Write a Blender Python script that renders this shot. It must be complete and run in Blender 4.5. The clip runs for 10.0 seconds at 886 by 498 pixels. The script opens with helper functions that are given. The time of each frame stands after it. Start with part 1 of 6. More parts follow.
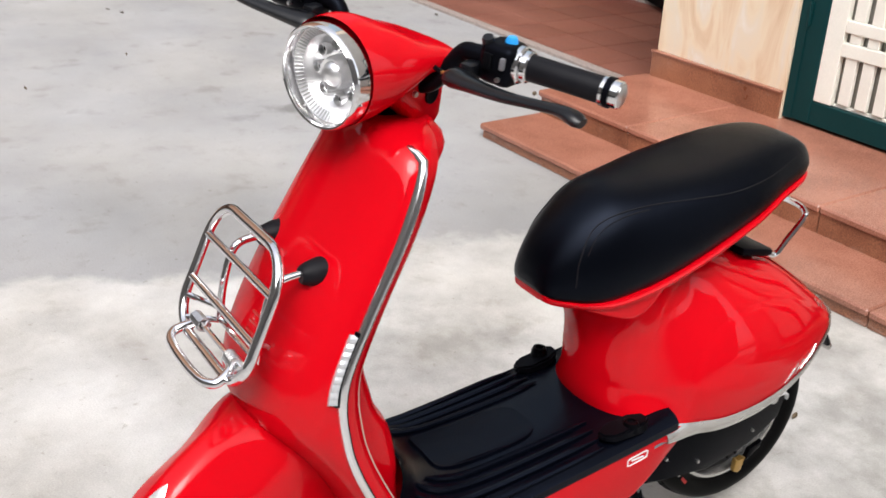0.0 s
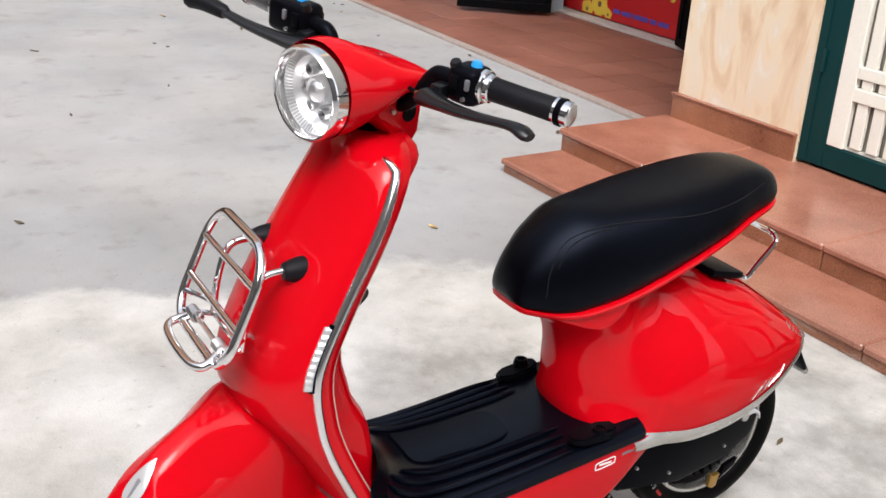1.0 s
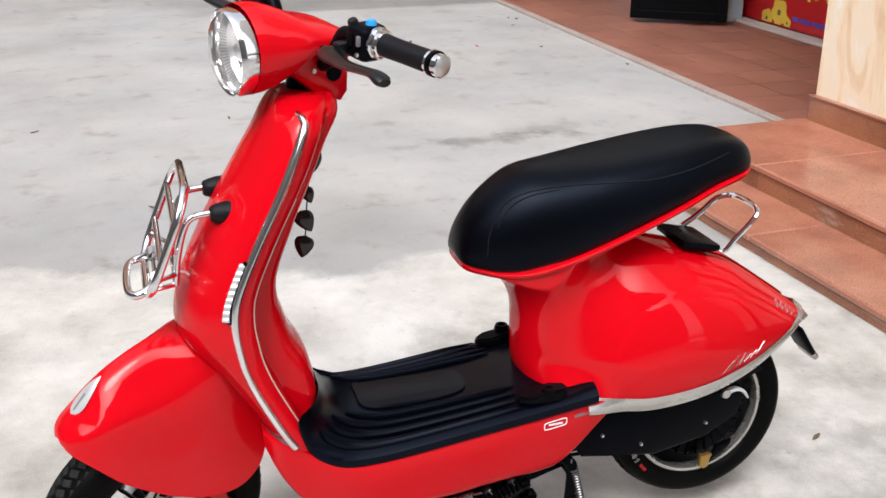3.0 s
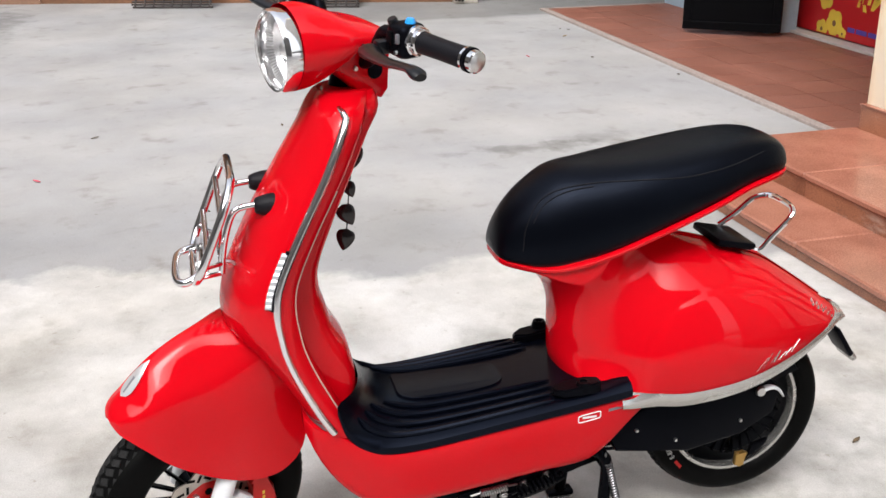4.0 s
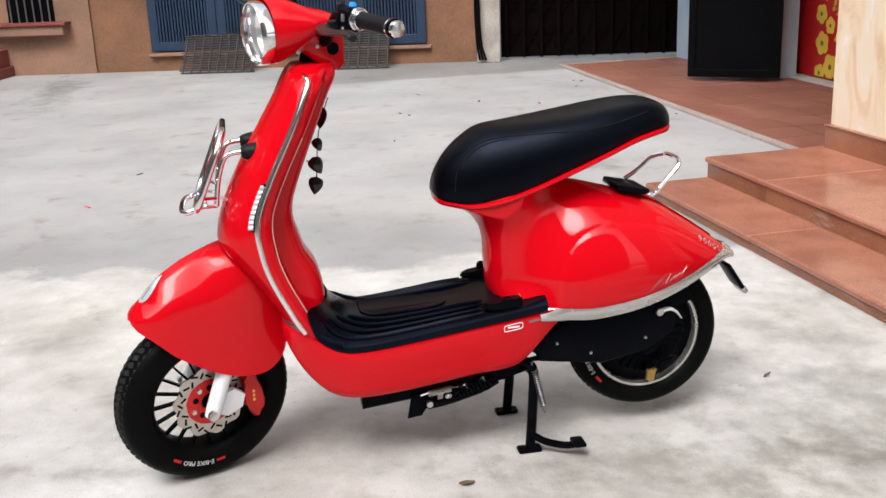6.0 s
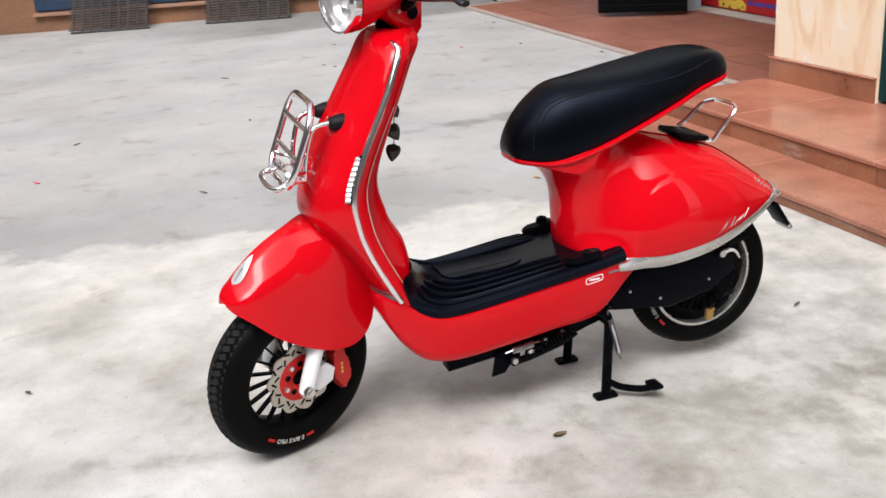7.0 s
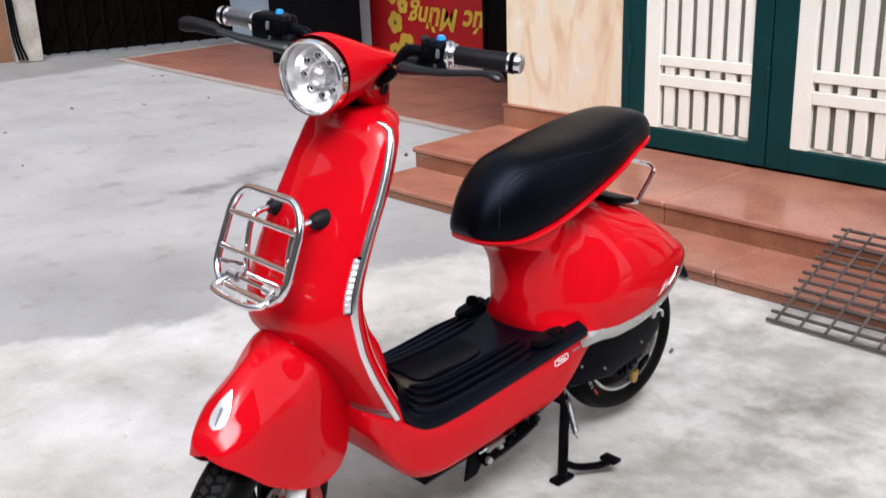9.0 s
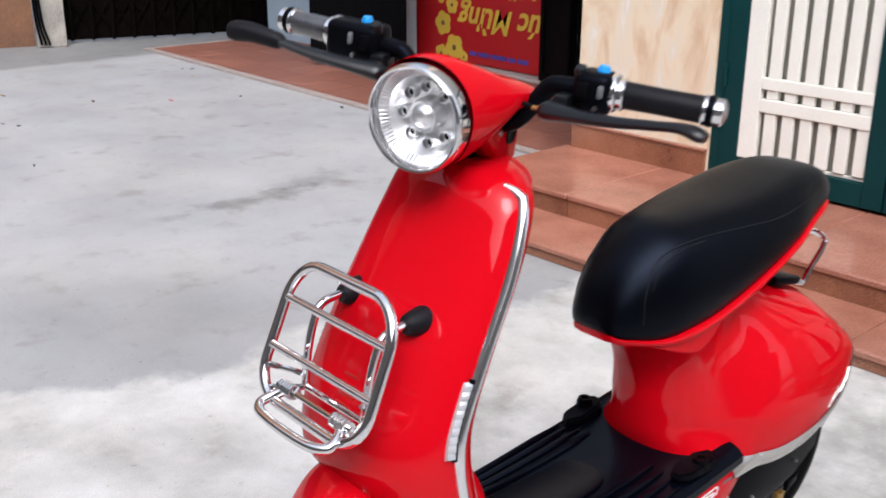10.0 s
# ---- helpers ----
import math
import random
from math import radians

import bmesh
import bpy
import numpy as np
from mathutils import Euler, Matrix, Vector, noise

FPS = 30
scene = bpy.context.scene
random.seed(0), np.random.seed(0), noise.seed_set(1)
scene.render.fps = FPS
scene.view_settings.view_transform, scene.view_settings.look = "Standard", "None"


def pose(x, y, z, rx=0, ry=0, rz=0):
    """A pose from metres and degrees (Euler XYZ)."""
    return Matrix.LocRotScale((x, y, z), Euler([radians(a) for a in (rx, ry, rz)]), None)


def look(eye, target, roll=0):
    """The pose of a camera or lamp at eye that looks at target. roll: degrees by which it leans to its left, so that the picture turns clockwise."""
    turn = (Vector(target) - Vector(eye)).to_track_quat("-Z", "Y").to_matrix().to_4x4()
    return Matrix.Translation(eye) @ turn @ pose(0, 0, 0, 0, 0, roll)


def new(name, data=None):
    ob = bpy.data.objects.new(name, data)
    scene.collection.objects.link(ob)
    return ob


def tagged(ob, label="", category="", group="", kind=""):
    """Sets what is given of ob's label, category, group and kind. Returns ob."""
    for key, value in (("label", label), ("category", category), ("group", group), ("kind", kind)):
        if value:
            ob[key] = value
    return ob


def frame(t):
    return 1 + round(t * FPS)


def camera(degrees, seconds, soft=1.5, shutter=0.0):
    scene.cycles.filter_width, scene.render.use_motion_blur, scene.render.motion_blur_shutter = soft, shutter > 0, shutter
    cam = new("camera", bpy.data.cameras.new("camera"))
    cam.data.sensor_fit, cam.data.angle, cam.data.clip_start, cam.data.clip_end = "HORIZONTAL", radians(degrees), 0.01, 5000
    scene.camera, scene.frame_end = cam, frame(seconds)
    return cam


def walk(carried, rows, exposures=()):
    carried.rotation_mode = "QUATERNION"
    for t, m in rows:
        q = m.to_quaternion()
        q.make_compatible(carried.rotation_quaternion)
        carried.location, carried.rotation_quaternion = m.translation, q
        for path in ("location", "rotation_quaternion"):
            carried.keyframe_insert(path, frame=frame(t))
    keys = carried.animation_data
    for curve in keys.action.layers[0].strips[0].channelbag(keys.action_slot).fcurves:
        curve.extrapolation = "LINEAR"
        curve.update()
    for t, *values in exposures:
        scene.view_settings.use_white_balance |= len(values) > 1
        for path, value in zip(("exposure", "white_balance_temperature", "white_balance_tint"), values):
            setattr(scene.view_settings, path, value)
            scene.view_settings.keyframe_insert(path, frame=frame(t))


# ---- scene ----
cam = camera(45.7, 10.0, shutter=0.25)
PATH = [
    (0, (1.198, -0.347, 1.406), (-0.322, 0.644, 0.563), 2.7),
    (0.5, (1.460, -0.366, 1.405), (-0.155, 0.584, 0.677), 1.7),
    (1, (1.378, -0.332, 1.417), (-0.215, 0.6, 0.645), 3.3),
    (1.5, (1.379, -0.176, 1.4), (-0.225, 0.658, 0.544), 1.0),
    (2, (1.501, 0.006, 1.403), (-0.196, 0.664, 0.586), -0.5),
    (2.2, (1.554, 0.033, 1.407), (-0.159, 0.655, 0.612), -0.1),
    (3.5, (1.738, 0.075, 1.337), (-0.066, 0.566, 0.626), -0.4),
    (4, (1.764, 0.081, 1.346), (-0.048, 0.52, 0.632), -0.6),
    (4.5, (1.892, 0.065, 1.317), (0.072, 0.488, 0.611), -0.6),
    (5, (2.19, 0.17, 1.279), (0.317, 0.524, 0.673), -1.1),
    (5.2, (2.321, 0.235, 1.272), (0.436, 0.559, 0.69), -1.5),
    (6.3, (2.370, 0.107, 1.221), (0.468, 0.49, 0.624), -2.8),
    (6.5, (2.343, 0.039, 1.255), (0.454, 0.438, 0.612), -3.3),
    (7, (2.233, -0.307, 1.300), (0.434, 0.285, 0.601), -4.0),
    (7.5, (2.145, -0.542, 1.287), (0.439, 0.228, 0.582), -3.5),
    (8, (2.023, -0.718, 1.301), (0.427, 0.24, 0.569), -3.3),
    (8.5, (1.777, -0.884, 1.336), (0.322, 0.277, 0.601), -2.2),
    (9, (1.578, -0.848, 1.358), (0.162, 0.4, 0.7), -2.1),
    (9.5, (1.346, -0.744, 1.435), (-0.07, 0.526, 0.816), -1.3),
    (10, (1.021, -0.578, 1.315), (-0.404, 0.633, 0.659), 0.3),
]
# the clip's camera drifts a little cooler towards the end
walk(cam, [(t, look(eye, target, roll)) for t, eye, target, roll in PATH], [(0, 0.60, 6450, 11), (1.5, 0.63, 6450, 11), (2.2, 0.68, 6450, 11), (3.5, 0.69, 6450, 11), (7.5, 0.69, 6450, 11), (8.5, 0.64, 6300, 12), (9.5, 0.56, 6080, 13), (10, 0.56, 6080, 13)])

# ---- world and light ----
world = bpy.data.worlds.new("overcast_sky")
scene.world = world
world.use_nodes = True
wn = world.node_tree.nodes
wl = world.node_tree.links
sky = wn.new("ShaderNodeTexSky")
sky.sky_type = "NISHITA"
sky.sun_disc = False
sky.sun_elevation = radians(53)
sky.sun_rotation = radians(122)
sky.dust_density = 4.0
grey = wn.new("ShaderNodeHueSaturation")
grey.inputs["Saturation"].default_value = 0.32
grey.inputs["Value"].default_value = 1.6
wl.new(sky.outputs[0], grey.inputs["Color"])
wl.new(grey.outputs[0], wn["Background"].inputs["Color"])
wn["Background"].inputs["Strength"].default_value = 0.15

sun_data = bpy.data.lights.new("sun", "SUN")
sun_data.energy = 0.75
sun_data.angle = radians(24)
sun_data.color = (1.0, 0.99, 0.98)
sun = new("sun", sun_data)
sun.matrix_world = look((4.6, -2.9, 7.2), (0.0, 0.0, 0.0))


# ---- materials ----
def mat(name, base, rough=0.5, metal=0.0, var=0.12, scale=6.0, fine=150.0, bump=0.05, coat=0.0, rvar=0.1, spec=0.5, dark=None):
    m = bpy.data.materials.new(name)
    m.use_nodes = True
    n, l = m.node_tree.nodes, m.node_tree.links
    b = n["Principled BSDF"]
    b.inputs["Metallic"].default_value = metal
    b.inputs["Specular IOR Level"].default_value = spec
    b.inputs["Coat Weight"].default_value = coat
    b.inputs["Coat Roughness"].default_value = 0.025
    b.inputs["Coat IOR"].default_value = 1.5
    geo = n.new("ShaderNodeNewGeometry")
    big = n.new("ShaderNodeTexNoise")
    big.inputs["Scale"].default_value = scale
    big.inputs["Detail"].default_value = 5.0
    small = n.new("ShaderNodeTexNoise")
    small.inputs["Scale"].default_value = fine
    small.inputs["Detail"].default_value = 3.0
    for t in (big, small):
        l.new(geo.outputs["Position"], t.inputs["Vector"])
    ramp = n.new("ShaderNodeValToRGB")
    lo = dark if dark else tuple(c * (1 - var) for c in base)
    hi = tuple(min(1.0, c * (1 + var)) for c in base)
    ramp.color_ramp.elements[0].color = (*lo, 1)
    ramp.color_ramp.elements[1].color = (*hi, 1)
    ramp.color_ramp.elements[0].position = 0.3
    ramp.color_ramp.elements[1].position = 0.7
    add = n.new("ShaderNodeMath")
    add.operation = "MULTIPLY_ADD"
    add.inputs[1].default_value = 0.35
    l.new(small.outputs["Fac"], add.inputs[0])
    sc = n.new("ShaderNodeMath")
    sc.operation = "MULTIPLY"
    sc.inputs[1].default_value = 0.65
    l.new(big.outputs["Fac"], sc.inputs[0])
    l.new(sc.outputs[0], add.inputs[2])
    l.new(add.outputs[0], ramp.inputs["Fac"])
    l.new(ramp.outputs["Color"], b.inputs["Base Color"])
    rr = n.new("ShaderNodeMapRange")
    rr.inputs["To Min"].default_value = max(0.02, rough - rvar * rough)
    rr.inputs["To Max"].default_value = min(1.0, rough + rvar * rough)
    l.new(big.outputs["Fac"], rr.inputs["Value"])
    l.new(rr.outputs[0], b.inputs["Roughness"])
    if bump > 0:
        bp = n.new("ShaderNodeBump")
        bp.inputs["Strength"].default_value = bump
        bp.inputs["Distance"].default_value = 0.002
        l.new(small.outputs["Fac"], bp.inputs["Height"])
        l.new(bp.outputs["Normal"], b.inputs["Normal"])
    return m


def knob(m, key):
    return m.node_tree.nodes["Principled BSDF"].inputs[key]


M_red = mat("red_lacquer", (0.54, 0.0016, 0.007), 0.4, 0.0, 0.04, 3.0, 300.0, 0.0, 0.55, 0.15, spec=0.0)
M_mirror = mat("lamp_mirror", (0.95, 0.95, 0.96), 0.32, 1.0, 0.02, 20.0, 300.0, 0.0)
M_seam = mat("dark_red_seam", (0.26, 0.001, 0.002), 0.5, spec=0.1)
M_redplain = mat("red_anodised", (0.5, 0.01, 0.008), 0.35, 0.3, 0.1, 30.0, 200.0, 0.02)
M_chrome = mat("chrome", (0.78, 0.78, 0.79), 0.08, 1.0, 0.03, 20.0, 300.0, 0.0)
M_trim = mat("polished_trim", (0.84, 0.84, 0.85), 0.17, 1.0, 0.03, 20.0, 300.0, 0.0)
M_badge = mat("bright_badge", (0.86, 0.86, 0.86), 0.22, 0.6, 0.03, 20.0, 300.0, 0.0)
M_alu = mat("brushed_steel", (0.62, 0.62, 0.62), 0.3, 1.0, 0.1, 40.0, 400.0, 0.03)
M_spring = mat("dull_spring_steel", (0.22, 0.22, 0.23), 0.4, 1.0, 0.2, 40.0, 300.0, 0.0)
M_disc = mat("worn_disc_steel", (0.52, 0.48, 0.43), 0.38, 0.9, 0.15, 40.0, 300.0, 0.02)
M_silver = mat("silver_paint", (0.56, 0.55, 0.53), 0.27, 0.8, 0.12, 15.0, 200.0, 0.0)
M_white = mat("white_paint", (0.78, 0.8, 0.82), 0.4, 0.0, 0.05, 20.0, 200.0, 0.02)
M_black = mat("black_plastic", (0.0025, 0.0025, 0.0035), 0.36, 0.0, 0.25, 20.0, 500.0, 0.12, spec=0.06)
M_mat = mat("black_floor_plastic", (0.0012, 0.0016, 0.0036), 0.2, 0.0, 0.25, 25.0, 700.0, 0.10, spec=0.17)
M_blacksteel = mat("black_steel", (0.002, 0.002, 0.0025), 0.28, 0.0, 0.3, 30.0, 300.0, 0.05, spec=0.06)
M_seat = mat("black_leatherette", (0.001, 0.0012, 0.0022), 0.31, 0.0, 0.15, 6.0, 900.0, 0.2, spec=0.125)
for m_ in (M_black, M_mat, M_blacksteel, M_seat):
    knob(m_, "Specular Tint").default_value = (0.55, 0.68, 1.0, 1)
M_thread = mat("seat_thread", (0.006, 0.006, 0.008), 0.6, spec=0.2)
M_lever = mat("black_lever_enamel", (0.004, 0.0045, 0.006), 0.3, 0.0, 0.2, 30.0, 300.0, 0.02, spec=0.32)
M_rubber = mat("tyre_rubber", (0.003, 0.003, 0.003), 0.45, 0.0, 0.35, 15.0, 300.0, 0.15, spec=0.04)
M_dusty = mat("dusty_tread_rubber", (0.018, 0.018, 0.018), 0.8, 0.0, 0.5, 12.0, 300.0, 0.2, spec=0.1)
M_grip = mat("grip_rubber", (0.006, 0.006, 0.008), 0.5, 0.0, 0.2, 40.0, 700.0, 0.2, spec=0.15)
M_wrapped = mat("film_wrapped_grip", (0.035, 0.035, 0.04), 0.35, 0.0, 0.5, 60.0, 300.0, 0.3, 1.0, spec=0.6)
M_gold = mat("gold_anodised", (0.40, 0.24, 0.07), 0.35, 0.7)
M_blue = mat("blue_button", (0.02, 0.3, 0.75), 0.35)
M_letter = mat("white_lettering", (0.75, 0.75, 0.75), 0.6)
M_greytape = mat("grey_decal", (0.15, 0.15, 0.165), 0.45)
M_pick = mat("dark_pendant", (0.012, 0.008, 0.008), 0.15, 0.0, 0.3, 60.0)
M_green = mat("green_paint", (0.002, 0.034, 0.036), 0.4, 0.0, 0.2, 5.0, 150.0, 0.06, spec=0.2)
M_cream = mat("cream_enamel", (0.86, 0.85, 0.76), 0.45, 0.0, 0.06, 4.0, 120.0, 0.04)
M_mesh = mat("grey_mesh", (0.19, 0.185, 0.155), 0.7, 0.0, 0.5, 300.0, 600.0, 0.3)
M_ochre = mat("ochre_plaster", (0.30, 0.165, 0.108), 0.85, 0.0, 0.2, 2.6, 40.0, 0.25, dark=(0.19, 0.115, 0.08))
M_ochre2 = mat("brown_plaster", (0.22, 0.105, 0.055), 0.85, 0.0, 0.25, 2.2, 40.0, 0.25, dark=(0.12, 0.062, 0.036))
M_navy = mat("navy_paint", (0.010, 0.028, 0.065), 0.5, 0.0, 0.2, 6.0)
M_bluewall = mat("pale_blue_plaster", (0.36, 0.47, 0.56), 0.85, 0.0, 0.1, 2.5, 60.0, 0.15)
M_darkmetal = mat("dark_metal_door", (0.002, 0.0022, 0.003), 0.5, 0.0, 0.3, 4.0, spec=0.06)
M_gate = mat("brown_gate_steel", (0.004, 0.0025, 0.0022), 0.9, 0.0, 0.5, 10.0, spec=0.03)
# near-black base paints in the rooms' lack of light
M_interior = mat("unlit_room_black", (0.03, 0.03, 0.03), 0.9)
M_rust = mat("rusted_steel", (0.085, 0.066, 0.058), 0.75, 0.35, 0.5, 14.0, 120.0, 0.4, dark=(0.04, 0.028, 0.025))
M_grate = mat("dark_bar_steel", (0.05, 0.042, 0.04), 0.7, 0.3, 0.5, 14.0, 120.0, 0.3)
M_wallplain = mat("weathered_plaster", (0.34, 0.32, 0.29), 0.9, 0.0, 0.15, 1.2, 40.0, 0.2)
# kept dark so that the unseen yard walls reflect little light
M_yardwall = mat("dark_reflection_plaster", (0.22, 0.21, 0.195), 0.9, 0.0, 0.3, 1.2, 40.0, 0.2)
M_concpost = mat("stained_concrete", (0.36, 0.33, 0.29), 0.9, 0.0, 0.35, 6.0, 60.0, 0.3)
M_banner = mat("red_banner", (0.50, 0.012, 0.016), 0.4, 0.0, 0.08, 3.0, 100.0, 0.0)
M_yellow = mat("yellow_print", (0.74, 0.52, 0.06), 0.5)
M_bluetext = mat("blue_print", (0.10, 0.06, 0.35), 0.5)
M_leafy = mat("dry_leaf", (0.10, 0.07, 0.04), 0.8, 0.0, 0.5, 80.0)
M_petal = mat("pink_petal", (0.55, 0.08, 0.12), 0.7)
M_redstep = mat("red_plaster_step", (0.22, 0.05, 0.04), 0.7, 0.0, 0.2, 4.0)
M_pale_lens = mat("pale_marker_lens", (0.58, 0.60, 0.62), 0.15, 0.4, 0.15, 120.0)
M_bead = mat("pale_rubber_bead", (0.55, 0.40, 0.33), 0.5)
M_pale = mat("pale_threshold", (0.5, 0.46, 0.42), 0.7)

# clear lens cover of the headlamp
M_lens = bpy.data.materials.new("clear_lens")
M_lens.use_nodes = True
knob(M_lens, "Transmission Weight").default_value = 1.0
knob(M_lens, "Roughness").default_value = 0.02
knob(M_lens, "IOR").default_value = 1.2
knob(M_lens, "Base Color").default_value = (1, 1, 1, 1)


def granite(name, a, b, rough, ramp_lo=0.38, ramp_hi=0.62, scale=220.0, use_random=True, coat=0.0, bloom=0.0):
    m = bpy.data.materials.new(name)
    m.use_nodes = True
    n, l = m.node_tree.nodes, m.node_tree.links
    p = n["Principled BSDF"]
    geo = n.new("ShaderNodeNewGeometry")
    grain = n.new("ShaderNodeTexNoise")
    grain.inputs["Scale"].default_value = scale
    grain.inputs["Detail"].default_value = 2.0
    cloud = n.new("ShaderNodeTexNoise")
    cloud.inputs["Scale"].default_value = 5.0
    cloud.inputs["Detail"].default_value = 6.0
    for t in (grain, cloud):
        l.new(geo.outputs["Position"], t.inputs["Vector"])
    mixv = n.new("ShaderNodeMath")
    mixv.operation = "MULTIPLY_ADD"
    mixv.inputs[1].default_value = 0.55
    l.new(grain.outputs["Fac"], mixv.inputs[0])
    half = n.new("ShaderNodeMath")
    half.operation = "MULTIPLY"
    half.inputs[1].default_value = 0.45
    l.new(cloud.outputs["Fac"], half.inputs[0])
    l.new(half.outputs[0], mixv.inputs[2])
    ramp = n.new("ShaderNodeValToRGB")
    ramp.color_ramp.elements[0].position = ramp_lo
    ramp.color_ramp.elements[1].position = ramp_hi
    ramp.color_ramp.elements[0].color = (*a, 1)
    ramp.color_ramp.elements[1].color = (*b, 1)
    l.new(mixv.outputs[0], ramp.inputs["Fac"])
    out = ramp.outputs["Color"]
    if bloom:  # pale mineral bloom and dark weeping streaks on the upright slabs
        mp = n.new("ShaderNodeMapping")
        mp.inputs["Scale"].default_value = (3.5, 3.5, 14.0)
        l.new(geo.outputs["Position"], mp.inputs["Vector"])
        for lo, hi, shade, seed in ((0.56, 0.70, (0.52, 0.44, 0.38), 0.0), (0.58, 0.74, (0.10, 0.045, 0.03), 7.3)):
            ns = n.new("ShaderNodeTexNoise")
            ns.noise_dimensions = "4D"
            ns.inputs["W"].default_value = seed
            ns.inputs["Scale"].default_value = 1.0
            ns.inputs["Detail"].default_value = 9.0
            ns.inputs["Roughness"].default_value = 0.68
            l.new(mp.outputs[0], ns.inputs["Vector"])
            band = n.new("ShaderNodeMapRange")
            band.inputs["From Min"].default_value = lo
            band.inputs["From Max"].default_value = hi
            band.inputs["To Max"].default_value = bloom
            l.new(ns.outputs["Fac"], band.inputs["Value"])
            mx = n.new("ShaderNodeMix")
            mx.data_type = "RGBA"
            mx.inputs[7].default_value = (*shade, 1)
            l.new(band.outputs[0], mx.inputs[0])
            l.new(out, mx.inputs[6])
            out = mx.outputs[2]
    if use_random:
        info = n.new("ShaderNodeObjectInfo")
        mr = n.new("ShaderNodeMapRange")
        mr.inputs["To Min"].default_value = 0.88
        mr.inputs["To Max"].default_value = 1.1
        l.new(info.outputs["Random"], mr.inputs["Value"])
        hs = n.new("ShaderNodeHueSaturation")
        l.new(mr.outputs[0], hs.inputs["Value"])
        l.new(out, hs.inputs["Color"])
        out = hs.outputs["Color"]
    l.new(out, p.inputs["Base Color"])
    rr = n.new("ShaderNodeMapRange")
    rr.inputs["To Min"].default_value = rough * 0.7
    rr.inputs["To Max"].default_value = min(1.0, rough * 1.5)
    l.new(cloud.outputs["Fac"], rr.inputs["Value"])
    l.new(rr.outputs[0], p.inputs["Roughness"])
    p.inputs["Coat Weight"].default_value = coat
    bp = n.new("ShaderNodeBump")
    bp.inputs["Strength"].default_value = 0.08
    bp.inputs["Distance"].default_value = 0.001
    l.new(grain.outputs["Fac"], bp.inputs["Height"])
    l.new(bp.outputs["Normal"], p.inputs["Normal"])
    return m


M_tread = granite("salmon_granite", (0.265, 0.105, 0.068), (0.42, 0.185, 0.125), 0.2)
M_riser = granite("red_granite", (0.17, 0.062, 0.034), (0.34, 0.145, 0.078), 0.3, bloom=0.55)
M_tile = granite("terracotta_tile", (0.20, 0.075, 0.05), (0.32, 0.135, 0.095), 0.5)
M_kerb = granite("tile_kerb", (0.27, 0.225, 0.20), (0.38, 0.32, 0.285), 0.85, use_random=False, scale=60.0)


def marble():
    m = bpy.data.materials.new("cream_marble")
    m.use_nodes = True
    n, l = m.node_tree.nodes, m.node_tree.links
    p = n["Principled BSDF"]
    geo = n.new("ShaderNodeNewGeometry")
    mp = n.new("ShaderNodeMapping")
    mp.inputs["Rotation"].default_value = (0, radians(35), 0)
    mp.inputs["Scale"].default_value = (5.0, 1.0, 1.6)
    l.new(geo.outputs["Position"], mp.inputs["Vector"])
    a = n.new("ShaderNodeTexNoise")
    a.inputs["Scale"].default_value = 1.6
    a.inputs["Detail"].default_value = 7.0
    a.inputs["Distortion"].default_value = 1.2
    l.new(mp.outputs[0], a.inputs["Vector"])
    ramp = n.new("ShaderNodeValToRGB")
    e = ramp.color_ramp.elements
    e[0].position, e[0].color = 0.30, (0.64, 0.45, 0.29, 1)
    e[1].position, e[1].color = 0.72, (0.80, 0.74, 0.66, 1)
    for pos, c in ((0.42, (0.74, 0.57, 0.39)), (0.52, (0.79, 0.66, 0.48)), (0.62, (0.76, 0.66, 0.52))):
        k = e.new(pos)
        k.color = (*c, 1)
    l.new(a.outputs["Fac"], ramp.inputs["Fac"])
    l.new(ramp.outputs["Color"], p.inputs["Base Color"])
    p.inputs["Roughness"].default_value = 0.25
    return m


M_marble = marble()


